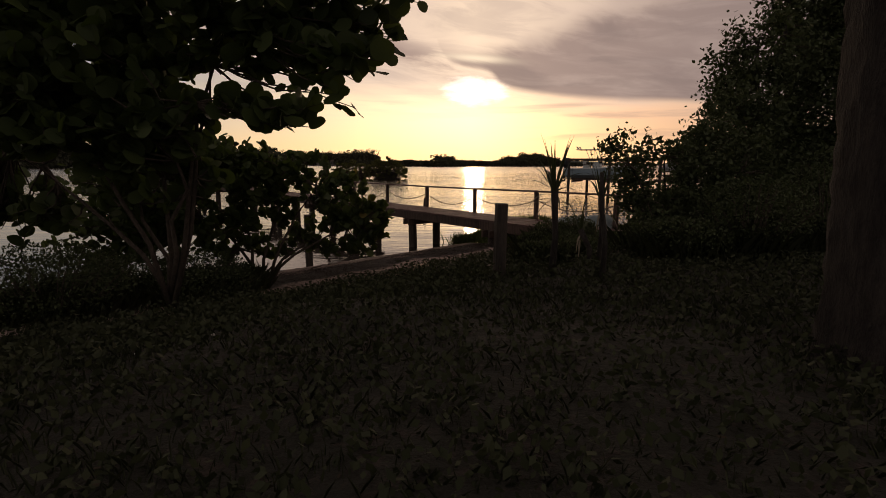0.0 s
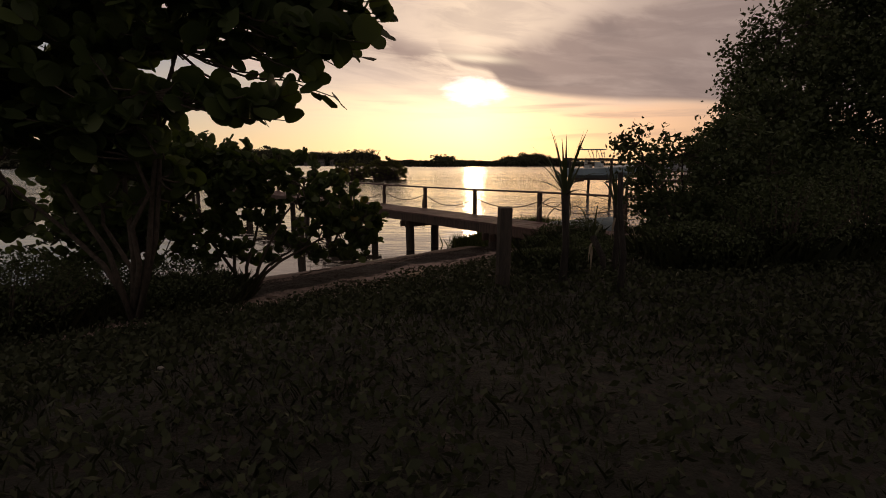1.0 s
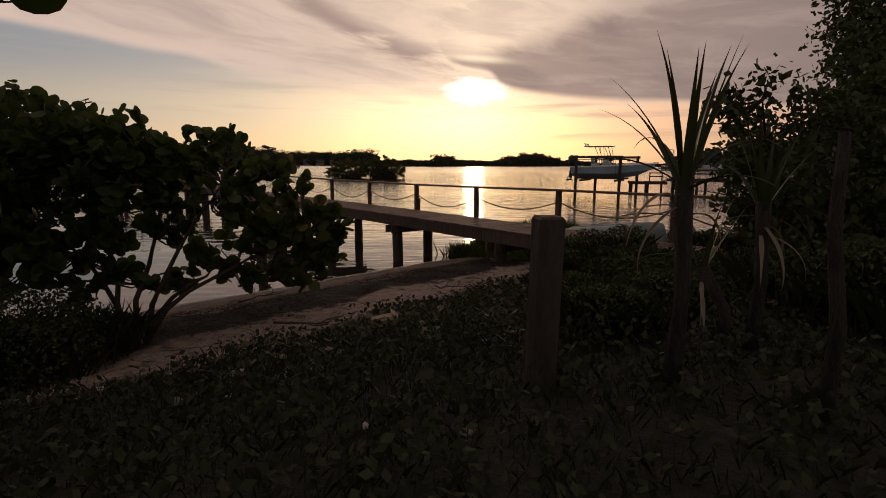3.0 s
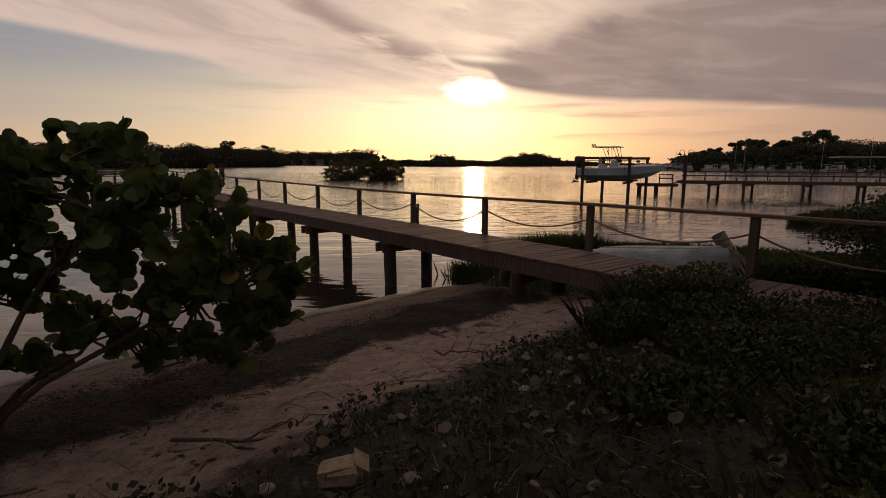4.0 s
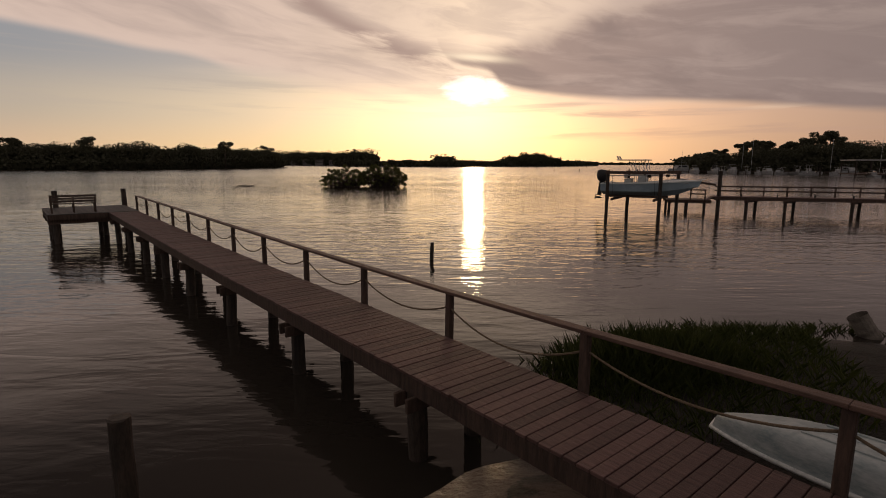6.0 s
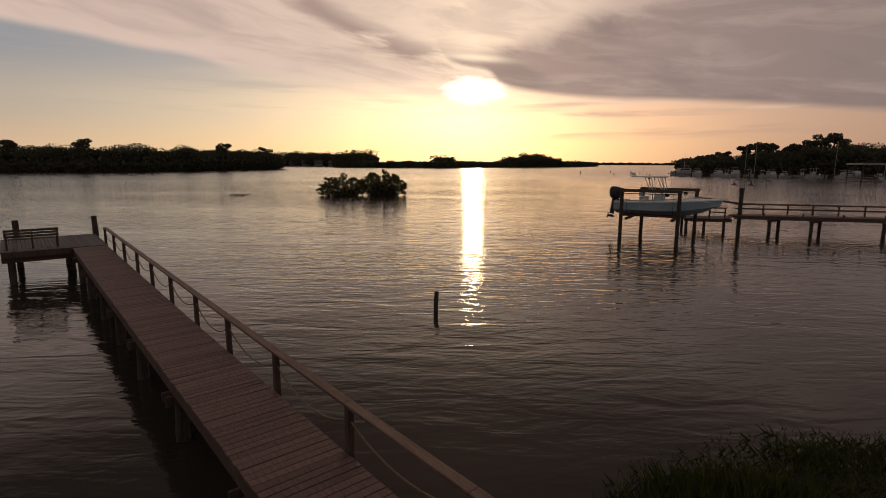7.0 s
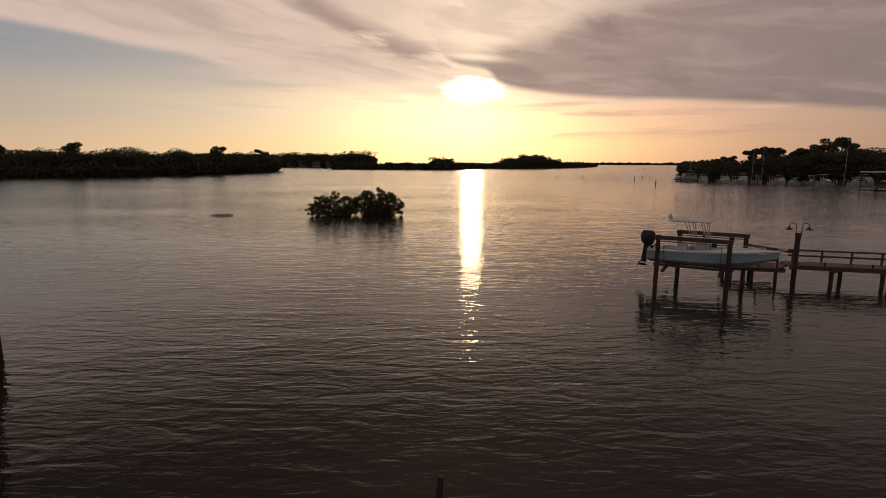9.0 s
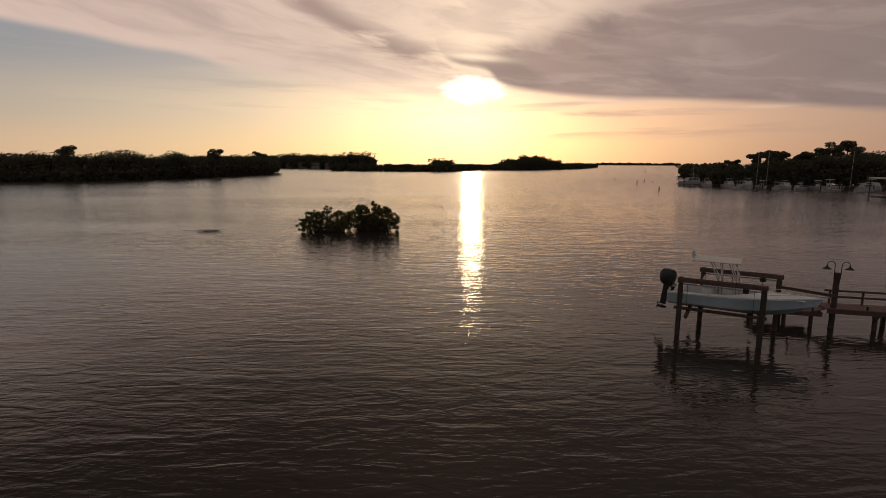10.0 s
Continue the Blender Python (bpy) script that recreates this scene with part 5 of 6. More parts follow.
# ---- marina ----
def moored_boat(x, y, turn, l, cabin, label):
    l *= 1.1
    t = tagged(empty("moored_boat", pose(x, y, WATER, 0, 0, turn)), label, "boat", "boats in the marina")
    bm = bmesh.new()
    rows = []
    for i in range(9):
        k = i / 8
        w = l * 0.155 * (1 - max(0.0, (k - 0.55) / 0.45) ** 2.2) + 0.02
        sheer = l * 0.105 + l * 0.035 * k * k
        xx = (k - 0.5) * l
        rows.append([bm.verts.new((xx * (0.93 if i == 8 else 1), s * w * f, zz)) for s, f, zz in ((-1, 1, sheer), (-1, 0.82, 0.0), (0, 0, -0.3), (1, 0.82, 0.0), (1, 1, sheer))])
    for a, b in zip(rows, rows[1:]):
        for k in range(4):
            bm.faces.new((a[k], b[k], b[k + 1], a[k + 1]))
        bm.faces.new((a[0], a[4], b[4], b[0]))
    bm.faces.new(rows[0])
    part("hull", bm, M_SHADED_GEL, t)
    z = l * 0.115
    if cabin:
        bm = bmesh.new()
        vs = box(bm, l * 0.02, 0, z + l * 0.06, l * 0.45, l * 0.21, l * 0.13)
        for v in vs:
            if v.co.z > z + l * 0.06:
                v.co.x = v.co.x * 0.75 - l * 0.02
        part("cabin", bm, M_SHADED_GEL, t)
        for s in (-1, 1):
            bm = bmesh.new()
            box(bm, l * 0.02, s * l * 0.106, z + l * 0.085, l * 0.30, 0.02, l * 0.04)
            part("window", bm, M_GLASS_DARK, t)
        bm = bmesh.new()
        box(bm, -l * 0.03, 0, z + l * 0.21, l * 0.20, l * 0.17, 0.08, bevel=0.03)
        for xx in (-0.11, 0.05):
            for s in (-0.07, 0.07):
                tube(bm, [(l * xx, l * s, z + l * 0.1), (l * xx, l * s, z + l * 0.21)], 0.03, 5)
        part("flybridge", bm, M_SHADED_GEL, t)
    else:
        bm = bmesh.new()
        box(bm, 0, 0, z + l * 0.05, l * 0.12, l * 0.10, l * 0.10)
        part("console", bm, M_SHADED_GEL, t)
        bm = bmesh.new()
        box(bm, 0, 0, z + l * 0.23, l * 0.24, l * 0.20, 0.07)
        for xx in (-0.06, 0.06):
            for s in (-0.06, 0.06):
                tube(bm, [(l * xx, l * s, z), (l * xx, l * s, z + l * 0.23)], 0.03, 5)
        part("canopy", bm, M_CANVAS, t)


for x, y, turn, l, cabin in ((112, 258, 188, 13, True), (110.5, 242, 262, 9.5, True), (116.5, 236, 258, 10, True), (113.5, 224, 255, 8, False), (121, 231, 250, 11, True), (127.5, 232, 255, 8, False), (125.5, 220, 240, 7.5, False), (134, 228, 262, 9, True), (139, 226, 200, 7, False), (142, 221, 255, 9, False), (148.5, 224, 195, 10, False), (146, 205, 200, 8, False), (153, 212, 190, 9, True), (160, 218, 262, 11, True), (137, 208, 185, 6.5, False), (131.5, 216, 215, 7, True)):
    moored_boat(x, y, turn, l, cabin, "white cabin cruiser moored in the marina" if cabin else "white open boat with canopy moored in the marina")


def sailing_mast(x, y, h):
    t = tagged(empty("boat_mast", pose(x, y, 0)), "thin pale sailing mast over the marina", "mast", "masts in the marina")
    bm = bmesh.new()
    tube(bm, [(0, 0, -0.5), (0, 0, h)], [0.07, 0.05], 6)
    part("pole", bm, M_STEEL, t)


for x, y, h in ((133, 245, 14), (136, 243, 15.5), (166, 236, 15), (184, 232, 15), (106.5, 246, 10)):
    sailing_mast(x, y, h)
first = None
rg = random.Random(12)
for i in range(34):
    x, y = 106 + 62 * i / 33 + rg.uniform(-0.8, 0.8), 250 - 48 * (i / 33) + rg.uniform(-9, 9)
    if first is None:
        first = tagged(empty("marina_pile", pose(x, y, 0)), "wooden mooring pile in the marina", "pile", "marina piles")
        bm = bmesh.new()
        tube(bm, [(0, 0, -1.5), (0, 0, 2.9)], [0.2, 0.17], 7)
        part("shaft", bm, M_PILE, first)
    else:
        copy_thing(first, pose(x, y, rg.uniform(-0.7, 0.4)))
t = tagged(empty("marina_walkway", pose(140, 234, 0, 0, 0, -22)), "long low wooden walkway of the marina", "dock")
bm = bmesh.new()
box(bm, 0, 0, 1.1, 84, 2.0, 0.3)
part("deck", bm, M_TIMBER, t)
t = tagged(empty("boat_shed", pose(140, 178, 0, 0, 0, -14)), "open boat shed with a pale flat roof on piles", "shed")
bm = bmesh.new()
vs = box(bm, 3, 0, 5.6, 26, 10, 0.35)
part("roof", bm, M_ROOF, t)
bm = bmesh.new()
box(bm, 3, 0, 1.2, 26, 10, 0.3)
part("floor", bm, M_TIMBER, t)
for i in range(7):
    for y in (-4.7, 4.7):
        bm = bmesh.new()
        tube(bm, [(-9.5 + 4.1 * i, y, -1.5), (-9.5 + 4.1 * i, y, 5.45)], 0.16, 6)
        part("piling", bm, M_PILE, t)
for k, (x, y) in enumerate(((134, 177.5), (139, 178.5), (144.5, 178), (150, 176.5))):
    moored_boat(x, y - 3, 76 + 9 * (k % 2), 6.0 + 0.6 * (k % 3), k % 2 == 0, "pale motor boat berthed under the boat shed")


# ---- boat lift, boat and the neighbouring pier ----
LIFT = pose(12.35, 51.9, 0, 0, 0, -31)      # local x along the boat towards its bow, y across


def build_lift():
    t = tagged(empty("boat_lift", LIFT), "wooden boat lift with four piles and top beams", "boat lift")
    for x, y, top in ((0.1, 0, 3.48), (4.02, 0, 3.42), (0.94, 3.65, 3.46), (4.79, 3.65, 3.42)):
        part("piling", post_mesh(0.135, -1.6, top, 12, 0.008, seed=int(x + y * 3)), M_PILE, t).matrix_basis = pose(x, y, 0)
    for y, x0 in ((0, 0.0), (3.65, 0.8)):
        for dy in (-0.14, 0.14):
            bm = bmesh.new()
            box(bm, 2.06 + x0, y + dy, 3.32, 4.25, 0.06, 0.22, bevel=0.01)
            part("top_beam", bm, M_TIMBER, t)
        bm = bmesh.new()
        tube(bm, [(x0, y, 3.10), (4.1 + x0, y, 3.10)], 0.035, 8)
        part("drive_shaft", bm, M_STEEL, t)
        bm = bmesh.new()
        box(bm, 3.2 + x0, y, 3.06, 0.28, 0.2, 0.22, bevel=0.02)
        part("hoist_motor", bm, M_IRON, t)
        for x in (0.45 + x0 * 0.5, 3.6 + x0 * 0.5):
            bm = bmesh.new()
            tube(bm, [(x, y, 3.1), (x, y + (0.25 if y == 0 else -0.25), 1.30)], 0.012, 5)
            part("cable", bm, M_IRON, t)
    bm = bmesh.new()
    box(bm, 6.2, 5.05, 2.62, 3.0, 0.07, 0.16)
    vs = bm.verts
    bmesh.ops.rotate(bm, verts=vs, cent=(4.8, 5.05, 2.62), matrix=Euler((0, radians(8), radians(21))).to_matrix())
    bmesh.ops.translate(bm, verts=vs, vec=(0.0, -1.45, 0.15))
    part("gangway_beam", bm, M_TIMBER, t)
    for x in (0.45, 3.6):
        bm = bmesh.new()
        box(bm, x, 1.82, 1.23, 0.16, 3.5, 0.18, bevel=0.01)
        part("cradle_beam", bm, M_TIMBER, t)
    for y in (1.27, 2.37):
        bm = bmesh.new()
        box(bm, 2.0, y, 1.41, 4.6, 0.16, 0.16, bevel=0.02)
        part("bunk", bm, M_TIMBER, t)


build_lift()


def build_boat():
    t = tagged(empty("fishing_boat", LIFT @ pose(-0.62, 1.82, 1.49) @ Matrix.Diagonal((0.98, 1, 1.1, 1))), "pale blue centre-console fishing boat raised on the lift", "boat")
    L = 6.9
    bm = bmesh.new()
    rows = []
    n = 18
    for i in range(n + 1):
        k = i / n
        fade = max(0.0, (k - 0.45) / 0.55)
        w = 1.18 * (1 - fade ** 2.4) + 0.015
        sheer = 0.86 + 0.30 * k ** 2
        chine_w, chine_z = w * (0.86 - 0.25 * fade), 0.30 + 0.42 * fade ** 2.2
        keel = 0.0 + 0.62 * max(0.0, (k - 0.62) / 0.38) ** 2.4
        xs = k * L
        rake = 0.55 * fade ** 3
        rows.append([bm.verts.new(p) for p in ((xs + rake, w, sheer), (xs + rake * 0.6, chine_w + 0.03, chine_z + 0.02), (xs + rake * 0.55, chine_w - 0.04, chine_z - 0.02), (xs, 0, keel), (xs + rake * 0.55, -chine_w + 0.04, chine_z - 0.02), (xs + rake * 0.6, -chine_w - 0.03, chine_z + 0.02), (xs + rake, -w, sheer))])
    for a, b in zip(rows, rows[1:]):
        for k in range(6):
            bm.faces.new((a[k], a[k + 1], b[k + 1], b[k]))
    bm.faces.new(rows[0][::-1])
    hull = part("hull", bm, M_HULL, t)
    hull.data.materials.append(M_BOTTOM)
    for f in hull.data.polygons:
        if f.center.z < 0.36 and abs(f.normal.x) < 0.9 and f.normal.z < -0.2:
            f.material_index = 1
    # deck, inner floor and gunwale
    bm = bmesh.new()
    outer, inner = [], []
    for i in range(n + 1):
        k = i / n
        fade = max(0.0, (k - 0.45) / 0.55)
        w = 1.18 * (1 - fade ** 2.4) + 0.015
        rake = 0.55 * fade ** 3
        z = 0.86 + 0.30 * k ** 2
        outer.append(((k * L + rake), w + 0.03, z + 0.01))
        inner.append(((0.25 + k * (L - 1.9)), max(0.05, w - 0.24 - 0.25 * fade), z + 0.03))
    for s in (1, -1):
        o = [bm.verts.new((x, s * y, z)) for x, y, z in outer]
        m2 = [bm.verts.new((x, s * y, z)) for x, y, z in inner]
        lo = [bm.verts.new((x, s * y, 0.52)) for x, y, z in inner]
        lip = [bm.verts.new((x, s * (y + 0.005), z - 0.07)) for x, y, z in outer]
        c = [bm.verts.new((x, 0, 0.52)) for x, y, z in inner]
        for i in range(n):
            for a, b in ((o, m2), (m2, lo), (lo, c), (lip, o)):
                bm.faces.new((a[i], b[i], b[i + 1], a[i + 1]))
    bmesh.ops.remove_doubles(bm, verts=bm.verts, dist=0.002)
    # fore deck
    box(bm, 5.9, 0, 0.98, 1.5, 1.1, 0.06, bevel=0.02)
    part("deck", bm, M_GEL, t)
    bm = bmesh.new()
    box(bm, 0.02, 0, 0.62, 0.10, 2.1, 0.55, bevel=0.02)
    part("transom", bm, M_GEL, t)
    # console, windscreen, seat
    bm = bmesh.new()
    vs = box(bm, 3.1, 0, 0.95, 0.85, 0.85, 0.95, bevel=0.04)
    for v in vs:
        if v.co.z > 1.2:
            v.co.x = 3.1 + (v.co.x - 3.1) * 0.7
    part("console", bm, M_GEL, t)
    bm = bmesh.new()
    vs = box(bm, 3.28, 0, 1.62, 0.025, 0.8, 0.42)
    for v in vs:
        v.co.x -= (v.co.z - 1.42) * 0.35
    part("windscreen", bm, M_GLASS_DARK, t)
    bm = bmesh.new()
    box(bm, 2.0, 0, 0.82, 0.55, 0.95, 0.6, bevel=0.04)
    seat = part("leaning_seat", bm, M_GEL, t)
    bm = bmesh.new()
    box(bm, 2.0, 0, 1.17, 0.58, 1.0, 0.10, bevel=0.035)
    box(bm, 1.76, 0, 1.42, 0.10, 1.0, 0.34, bevel=0.035)
    part("cushion", bm, M_CANVAS, seat)
    bm = bmesh.new()
    box(bm, 0.55, 0, 0.74, 0.55, 1.5, 0.42, bevel=0.05)
    part("stern_seat", bm, M_CANVAS, t)
    # T-top
    bm = bmesh.new()
    vs = box(bm, 2.35, 0, 2.62, 2.45, 1.9, 0.07, bevel=0.03)
    for v in vs:
        v.co.z -= 0.05 * (v.co.y / 0.8) ** 2
    part("canopy", bm, M_CANVAS, t, "white hard canopy")
    for s in (-1, 1):
        for x0, x1 in ((2.55, 2.05), (2.75, 2.55), (3.45, 2.95), (3.6, 3.3)):
            bm = bmesh.new()
            tube(bm, [(x0, s * 0.5, 0.55), (x0 - 0.05, s * 0.52, 1.6), (x1, s * 0.66, 2.58)], 0.026, 8)
            part("canopy_leg", bm, M_STEEL, t, smooth=True)
        bm = bmesh.new()
        tube(bm, [(1.5, s * 0.7, 2.54), (3.4, s * 0.7, 2.54)], 0.02, 6)
        part("canopy_rail", bm, M_STEEL, t)
        for k in range(3):
            bm = bmesh.new()
            tube(bm, [(1.2, s * (0.2 + 0.22 * k), 2.59), (1.06, s * (0.2 + 0.22 * k), 2.83)], 0.025, 6)
            part("rod_holder", bm, M_STEEL, t)
    for s in (-1, 1):
        bm = bmesh.new()
        pts = [(5.0 + 0.4 * i, s * (0.85 - 0.05 * i * i * 0.9), 1.18 + 0.02 * i) for i in range(5)]
        tube(bm, pts, 0.014, 6)
        part("bow_rail", bm, M_STEEL, t)
    # anchor roller
    bm = bmesh.new()
    box(bm, 7.45, 0, 1.22, 0.5, 0.12, 0.05, bevel=0.01)
    part("anchor_roller", bm, M_STEEL, t)
    # outboard
    motor = empty("outboard_motor")
    motor.parent = t
    motor.matrix_basis = pose(0.20, 0, -0.12, 0, 8, 0) @ Matrix.Diagonal((1.42, 1.42, 1.2, 1))
    bm = bmesh.new()
    rings = []
    for z, rx, ry, ox in ((0.86, 0.17, 0.15, 0), (0.95, 0.27, 0.21, -0.02), (1.15, 0.33, 0.235, -0.03), (1.38, 0.34, 0.235, -0.04), (1.52, 0.28, 0.20, -0.03), (1.58, 0.16, 0.12, -0.01)):
        rings.append([bm.verts.new((-0.38 + ox + rx * math.cos(a), ry * math.sin(a), z)) for a in (2 * math.pi * k / 14 for k in range(14))])
    for a, b in zip(rings, rings[1:]):
        for k in range(14):
            bm.faces.new((a[k], a[(k + 1) % 14], b[(k + 1) % 14], b[k]))
    bm.faces.new(rings[-1])
    bm.faces.new(rings[0][::-1])
    part("cowling", bm, M_BLACK, motor, smooth=True)
    bm = bmesh.new()
    vs = box(bm, -0.40, 0, 0.45, 0.24, 0.14, 0.9, bevel=0.03)
    box(bm, -0.42, 0, -0.02, 0.30, 0.10, 0.03)
    tube(bm, [(-0.58, 0, -0.18), (-0.38, 0, -0.16), (-0.22, 0, -0.16)], [0.05, 0.075, 0.02], 8)
    part("leg", bm, M_BLACK, motor)
    bm = bmesh.new()
    for k in range(3):
        m = pose(-0.60, 0, -0.18, 120 * k, 0, 0)
        vs = box(bm, 0, 0, 0.10, 0.02, 0.11, 0.15, m)
    part("propeller", bm, M_BLACK, motor)
    bm = bmesh.new()
    box(bm, -0.14, 0, 0.72, 0.2, 0.3, 0.32, bevel=0.02)
    part("bracket", bm, M_BLACK, motor)


build_boat()


def build_pier():
    turn = -15.5
    t = tagged(empty("neighbour_pier", pose(22.1, 53.4, 0, 0, 0, turn)), "neighbouring wooden pier with low railing and lift walkway", "pier")
    z = 1.38
    pitch = 0.15
    bm = bmesh.new()
    box(bm, 0, 0, 0, pitch - 0.01, 1.55, 0.04, bevel=0.004)
    first = part("deck_board", bm, M_PLANK, t)
    for i in range(150):
        ob = first if i == 0 else new("deck_board", first.data)
        ob.parent = t
        ob.matrix_basis = pose(-0.4 + pitch * i, 0.2, z - 0.02)
    for y in (-0.52, 0.92):
        bm = bmesh.new()
        box(bm, 10.8, y, z - 0.17, 22.4, 0.06, 0.24, bevel=0.008)
        part("edge_beam", bm, M_TIMBER, t)
    for k, x in enumerate((2.05, 4.82, 9.4, 13.4, 17.5, 21.2)):
        for dx, y in ((0.0, -0.42), (1.0, 0.85)):
            part("piling", post_mesh(0.12, -1.6, z - 0.28, 10, 0.01, seed=k * 3 + int(y)), M_PILE, t).matrix_basis = pose(x + dx, y, 0)
        bm = bmesh.new()
        box(bm, 0, 0, z - 0.37, 0.22, 2.1, 0.16, pose(x + 0.5, 0.2, 0, 0, 0, -38), bevel=0.01)
        part("cap_beam", bm, M_TIMBER, t)
    for k in range(12):
        bm = bmesh.new()
        tall = k == 3
        box(bm, 0.22 + 1.69 * k, 0.9, z + 0.38, 0.13 if tall else 0.10, 0.11, 0.90 if tall else 0.84, bevel=0.008)
        part("rail_post", bm, M_TIMBER, t)
    for zz in (0.42, 0.78):
        bm = bmesh.new()
        box(bm, 10.2, 0.84, z + zz, 20.6, 0.05, 0.12, bevel=0.006)
        part("rail", bm, M_TIMBER, t)
    for k in range(6):
        bm = bmesh.new()
        tube(bm, [(1.6 + 2.6 * k, -0.45, z), (1.6 + 2.6 * k, -0.45, z + 0.24)], [0.05, 0.06], 8)
        part("cleat_post", bm, M_IRON, t)
    # tall lamp pile
    part("lamp_post", post_mesh(0.15, -1.6, 3.45, 12, 0.01, seed=6), M_PILE, t).matrix_basis = pose(0.0, -0.25, 0)
    # lower landing beside the lift
    bm = bmesh.new()
    box(bm, -2.2, 0.9, 1.02, 3.4, 2.4, 0.06)
    box(bm, -2.2, -0.25, 0.90, 3.4, 0.06, 0.22)
    box(bm, -2.2, 2.05, 0.90, 3.4, 0.06, 0.22)
    part("landing", bm, M_TIMBER, t)
    bm = bmesh.new()
    vs = box(bm, -0.55, 0.4, 1.2, 0.9, 1.3, 0.06)
    for v in vs:
        v.co.z += 0.4 * (v.co.x + 0.55)
    part("ramp", bm, M_PLANK, t)
    for x, y in ((-3.7, -0.1), (-2.4, -0.1), (-1.0, -0.1), (-3.7, 1.9), (-2.0, 1.9)):
        part("piling", post_mesh(0.11, -1.6, 1.0, 10, 0.01, seed=int(x * 5)), M_PILE, t).matrix_basis = pose(x, y, 0)
    for x in (-2.1, -1.0):
        bm = bmesh.new()
        box(bm, x, -0.2, 1.45, 0.1, 0.1, 0.9, bevel=0.006)
        part("rail_post", bm, M_TIMBER, t)
    bm = bmesh.new()
    box(bm, -1.55, -0.2, 1.88, 1.25, 0.05, 0.10, bevel=0.006)
    box(bm, -1.55, -0.2, 1.55, 1.25, 0.05, 0.10, bevel=0.006)
    part("rail", bm, M_TIMBER, t)
    # twin gooseneck lamps on the tall pile
    lamp = tagged(empty("dock_lamp", pose(22.03, 53.14, 3.45, 0, 0, turn)), "twin gooseneck lamp, unlit, on a dock pile", "lamp")
    for s in (-1, 1):
        bm = bmesh.new()
        pts = [(s * 0.16, 0, -0.35), (s * 0.17, 0, 0.45)] + [(s * (0.17 + 0.2 * (1 - math.cos(a))), 0, 0.45 + 0.2 * math.sin(a)) for a in np.linspace(0.4, math.pi, 7)] + [(s * 0.57, 0, 0.36)]
        tube(bm, pts, 0.022, 7)
        part("arm", bm, M_IRON, lamp, smooth=True)
        bm = bmesh.new()
        prof = ((0.05, 0.40), (0.07, 0.33), (0.22, 0.24), (0.24, 0.21), (0.20, 0.225), (0.04, 0.30))
        rings = [[bm.verts.new((s * 0.57 + r * math.cos(a), r * math.sin(a), zz)) for a in (2 * math.pi * k / 14 for k in range(14))] for r, zz in prof]
        for a, b in zip(rings, rings[1:]):
            for k in range(14):
                bm.faces.new((a[k], a[(k + 1) % 14], b[(k + 1) % 14], b[k]))
        part("shade", bm, M_IRON, lamp, smooth=True)


build_pier()


# ---- overturned boat on the bank ----
def build_dinghy():
    stern, bow = Vector((4.11, 13.24, 1.18)), Vector((2.98, 16.5, 0.66))
    ax = (bow - stern).normalized()
    side = Vector((0, 0, 1)).cross(ax).normalized()
    up = ax.cross(side)
    m = Matrix((ax, side, up)).transposed().to_4x4()
    m.translation = stern
    t = tagged(empty("dinghy", m), "overturned chalky blue-white skiff lying on the bank", "boat")
    L, n = 3.46, 16
    # lies on its gunwales: z = 0 at the rim, the flat bottom uppermost
    rows = []
    bm = bmesh.new()
    for i in range(n + 1):
        k = i / n
        fade = max(0.0, (k - 0.55) / 0.45)
        w = 0.39 * (1 - 0.62 * fade ** 2.6)
        top = 0.36 * (1 - 0.55 * fade ** 2.4) - 0.02 * (1 - k)
        x = k * L
        prof = ((w, 0.0), (w * 0.965, top * 0.45), (w * 0.90, top * 0.80), (w * 0.80, top * 0.965), (w * 0.66, top), (w * 0.2, top + 0.012), (0, top + 0.014))
        prof = prof + tuple((-y, z) for y, z in prof[-2::-1])
        rows.append([bm.verts.new((x + 0.16 * fade ** 2 * (1 - z / 0.4), y, z)) for y, z in prof])
    for a, b in zip(rows, rows[1:]):
        for k in range(len(a) - 1):
            bm.faces.new((a[k], b[k], b[k + 1], a[k + 1]))
    bm.faces.new(rows[0])
    tip = bm.verts.new((L + 0.20, 0, 0.08))
    for k in range(len(rows[-1]) - 1):
        bm.faces.new((rows[-1][k], tip, rows[-1][k + 1]))
    part("hull", bm, M_DINGHY, t, smooth=True)
    for s in (1, -1):
        bm = bmesh.new()
        pts = []
        for i in range(n + 1):
            k = i / n
            fade = max(0.0, (k - 0.55) / 0.45)
            pts.append((k * L + 0.16 * fade ** 2, s * (0.39 * (1 - 0.62 * fade ** 2.6) + 0.015), 0.0))
        tube(bm, pts + [(L + 0.2, s * 0.02, 0.06)], 0.028, 6)
        part("gunwale", bm, M_GEL, t, smooth=True)
    for y in (-0.21, 0.0, 0.21):
        bm = bmesh.new()
        pts = []
        for i in range(12):
            k = i / n
            fade = max(0.0, (k - 0.55) / 0.45)
            pts.append((0.02 + k * L, y * (1 - 0.3 * fade), 0.36 * (1 - 0.55 * fade ** 2.4) - 0.02 * (1 - k) + 0.014))
        tube(bm, pts, 0.016, 5)
        part("runner", bm, M_DINGHY, t)


build_dinghy()

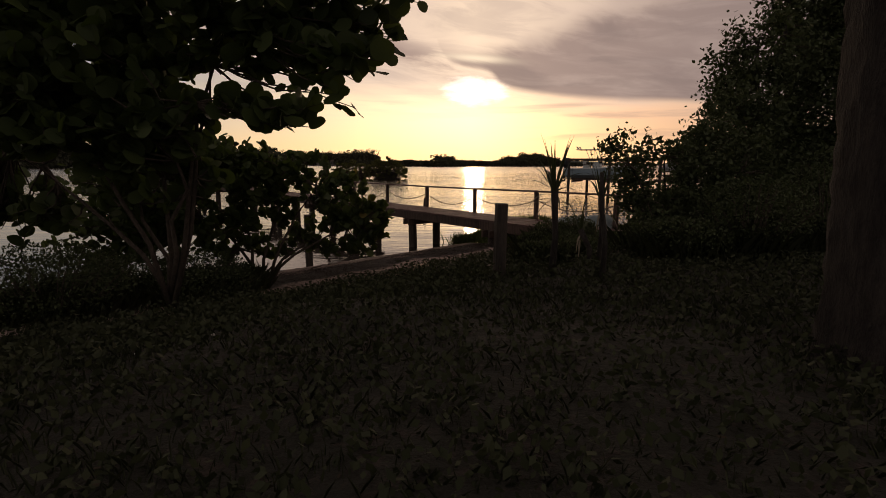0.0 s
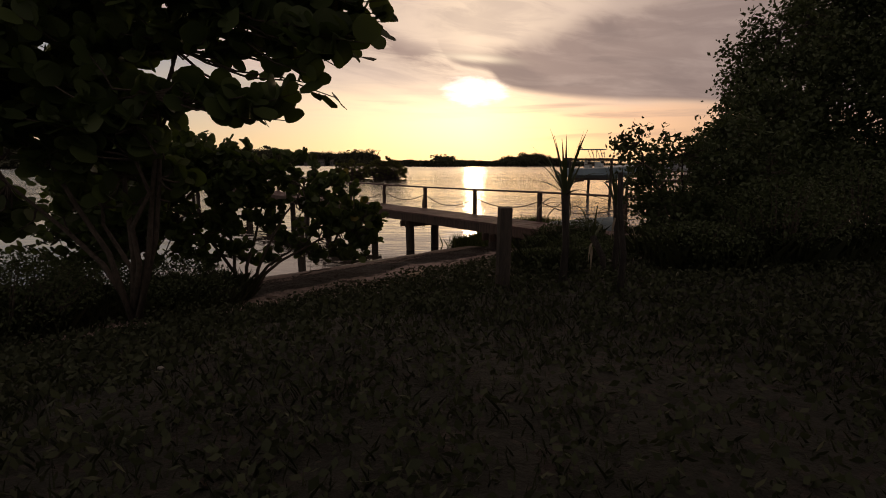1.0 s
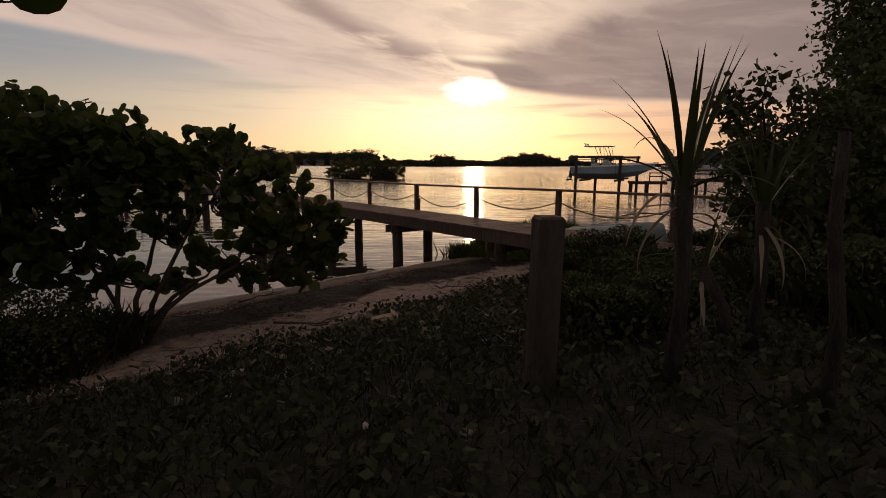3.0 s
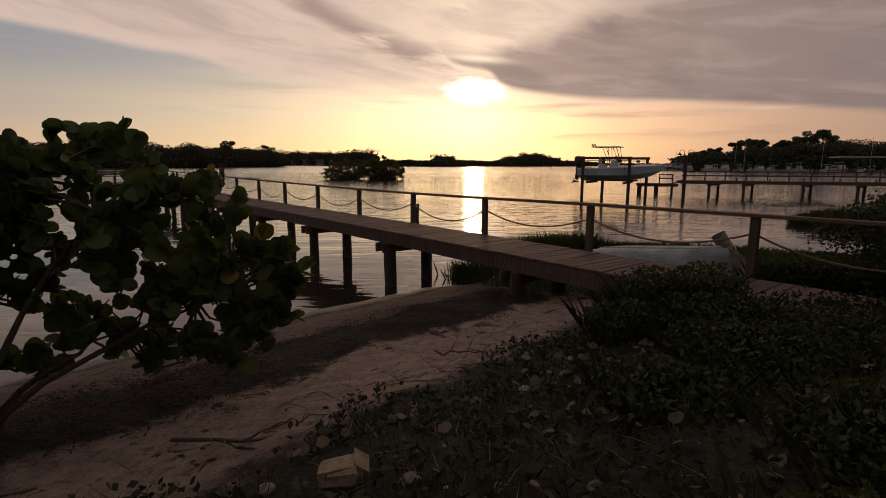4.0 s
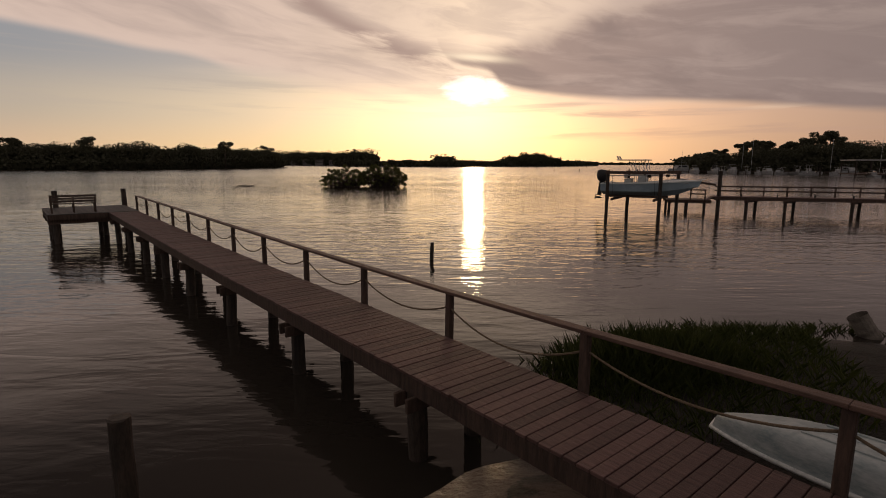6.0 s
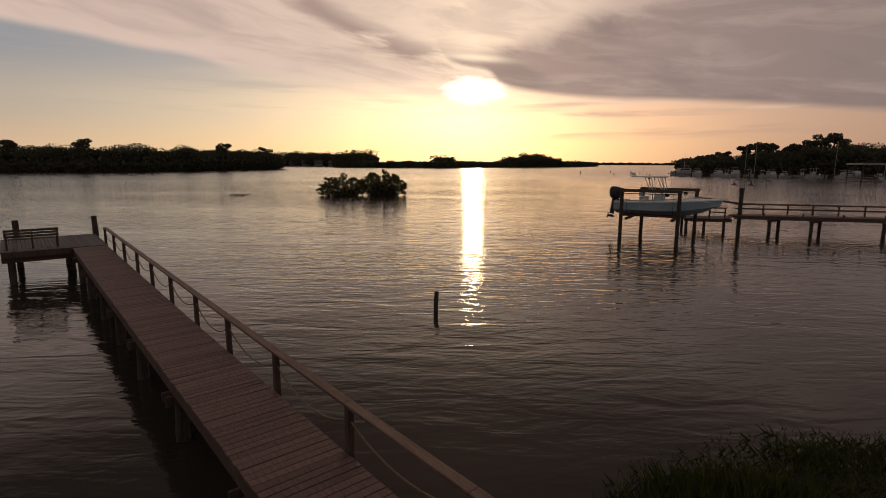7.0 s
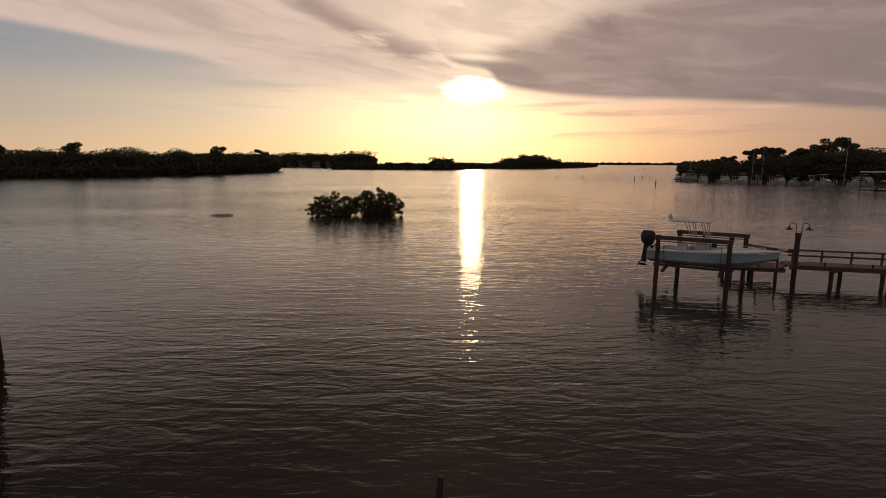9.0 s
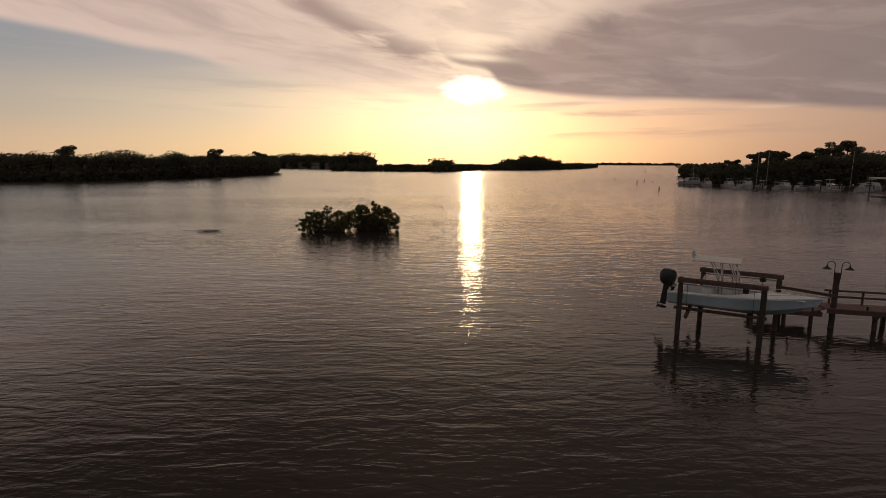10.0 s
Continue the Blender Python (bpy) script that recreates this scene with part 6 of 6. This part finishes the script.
# ribbed outfall pipe in the marsh
t = tagged(empty("outfall_pipe", pose(9.0, 21.4, -0.05, -12, -30, 0)), "stained round drain pipe lying in the marsh grass", "pipe")
bm = bmesh.new()
prof = []
for i in range(10):
    z = i * 0.09
    prof.append((0.20 + 0.012 * (i % 2), z))
prof = [(0.165, 0.81)] + [(0.165, 0.0)] + prof
rings = [[bm.verts.new((r * math.cos(a), r * math.sin(a), z)) for a in (2 * math.pi * k / 16 for k in range(16))] for r, z in prof]
for a, b in zip(rings, rings[1:]):
    for k in range(16):
        bm.faces.new((a[k], a[(k + 1) % 16], b[(k + 1) % 16], b[k]))
part("barrel", bm, M_CONCRETE, t)


# ---- driftwood, stones and litter on the beach ----
def stick(x, y, turn, l, seed, label):
    rg = random.Random(seed)
    z = ground_z(x, y)
    t = tagged(empty("driftwood", pose(x, y, z + 0.03, 0, 0, turn)), label, "driftwood")
    bm = bmesh.new()
    pts = [(l * (i / 7 - 0.5), rg.uniform(-0.04, 0.04), 0.02 + rg.uniform(0, 0.03)) for i in range(8)]
    tube(bm, pts, [(0.020 - 0.0018 * i) * min(1.0, l) for i in range(8)], 6)
    for i in (2, 4, 5):
        a = pts[i]
        s = rg.choice((-1, 1))
        tube(bm, [a, (a[0] + l * 0.10, a[1] + s * 0.10, a[2] + 0.05), (a[0] + l * 0.2, a[1] + s * 0.2, a[2] + rg.uniform(0.04, 0.16))], [0.011 * min(1.0, l), 0.006 * min(1.0, l), 0.003], 5)
    part("branch", bm, M_TWIG, t, smooth=True)




def forked_branch(x, y, turn, seed):
    """A dead branch that forks again and again, lying flat."""
    rg = random.Random(seed)
    t = tagged(empty("driftwood", pose(x, y, ground_z(x, y) + 0.075, 2, 0, turn)), "forked bare driftwood branch on the sand", "driftwood")
    bm = bmesh.new()

    def grow(p, a, l, r, depth):
        pts = [p]
        for i in range(4):
            a += rg.uniform(-0.22, 0.22)
            q = pts[-1]
            pts.append((q[0] + math.cos(a) * l / 4, q[1] + math.sin(a) * l / 4, max(0.012, q[2] + rg.uniform(-0.02, 0.03))))
        tube(bm, pts, [r, r * 0.88, r * 0.78, r * 0.68, r * 0.55], 6)
        if depth:
            for k in (2, 3, 4):
                grow(pts[k], a + rg.choice((-1, 1)) * rg.uniform(0.3, 0.8), l * rg.uniform(0.45, 0.7), r * 0.55, depth - 1)

    grow((0, 0, 0.02), 0.0, 0.62, 0.016, 2)
    part("branch", bm, M_TWIG, t, smooth=True)


forked_branch(-1.66, 8.98, 12, 4)
stick(0.35, 10.55, 6, 0.55, 2, "short bare twig on the sand")
stick(0.18, 9.9, 115, 0.28, 3, "thin upright twig in the sand")
stick(-2.6, 11.3, 50, 0.8, 4, "bare driftwood branch in the seaweed")
stick(-0.9, 11.6, 40, 0.45, 5, "short driftwood twig on the seaweed")

t = tagged(empty("carton", pose(-0.38, 8.22, ground_z(-0.38, 8.22) + 0.03, 6, -5, 8)), "crumpled faded yellow carton lying on the bank", "carton")
bm = bmesh.new()
vs = box(bm, 0, 0, 0.055, 0.225, 0.15, 0.105, bevel=0.020)
rg = random.Random(3)
for v in vs:
    v.co += Vector((rg.uniform(-0.018, 0.018), rg.uniform(-0.018, 0.018), rg.uniform(-0.018, 0.012)))
part("body", bm, M_CARD, t)
bm = bmesh.new()
vs = box(bm, 0.125, -0.01, 0.12, 0.07, 0.13, 0.006)
for v in vs:
    v.co.z -= (v.co.x - 0.12) * 0.9
part("flap", bm, M_CARD, t)


def stone(x, y, s, seed, scrap=False):
    rg = random.Random(seed)
    t = tagged(empty("paper_scrap" if scrap else "stone", pose(x, y, ground_z(x, y) + s * 0.12, 0, 0, rg.uniform(0, 360))),
               "small crumpled white scrap on the bank" if scrap else "small pale rounded stone on the bank", "scrap" if scrap else "stone", "scraps on the bank" if scrap else "stones on the bank")
    bm = bmesh.new()
    bmesh.ops.create_icosphere(bm, subdivisions=2, radius=s * 0.5)
    for v in bm.verts:
        k = 1 + 0.22 * noise.noise(v.co * (3.0 / s) + Vector((seed, 0, 0)))
        v.co = Vector((v.co.x * k * 1.2, v.co.y * k * 0.9, v.co.z * k * (0.25 if scrap else 0.55)))
    part("body", bm, M_SCRAP if scrap else M_STONE, t, smooth=not scrap)


rg = random.Random(21)
for i in range(34):
    d = rg.uniform(-1.5, 1.8)
    x = d
    y = 8.2 + 0.85 * d + rg.uniform(-0.7, 1.1)
    stone(x, y, rg.uniform(0.04, 0.11), i, rg.random() < 0.2)
for i in range(16):
    stone(rg.uniform(-2.6, 2.2), rg.uniform(3.0, 8.0), rg.uniform(0.03, 0.07), 60 + i, rg.random() < 0.6)

# loose seaweed along the wrack line
rng = np.random.default_rng(9)
heaps = scatter(rng, 1500, -5.5, 1.8, 8.5, 16.8, lambda x, y: (np.abs(inland(x, y) - 3.35 - 0.15 * np.sin(2.3 * x)) < 0.72) & (marsh_side(x, y) < 0.6))
weed = np.repeat(heaps, 55, axis=0) + rng.normal(size=(len(heaps) * 55, 3)) * np.array([0.13, 0.10, 0.012])
weed[:, 2] = height(weed[:, 0], weed[:, 1]) + 0.05 * np.exp(-((inland(weed[:, 0], weed[:, 1]) - 3.35) / 0.6) ** 2) + np.abs(rng.normal(size=len(weed))) * 0.012 + 0.006
M_SEAWEED = leaf_material("dried_seaweed", (0.012, 0.008, 0.006), (0.040, 0.025, 0.018), 0.85, 0.03)
q = leaf_quads(rng, weed, 0.055, 0.5, 4.5)
q[:, :, 2] = weed[:, None, 2] + (q[:, :, 2] - weed[:, None, 2]) * 0.25
tagged(cards("seaweed_wrack", q, 4, M_SEAWEED), "dark dried seaweed heaped along the beach", "seaweed", kind="stuff")
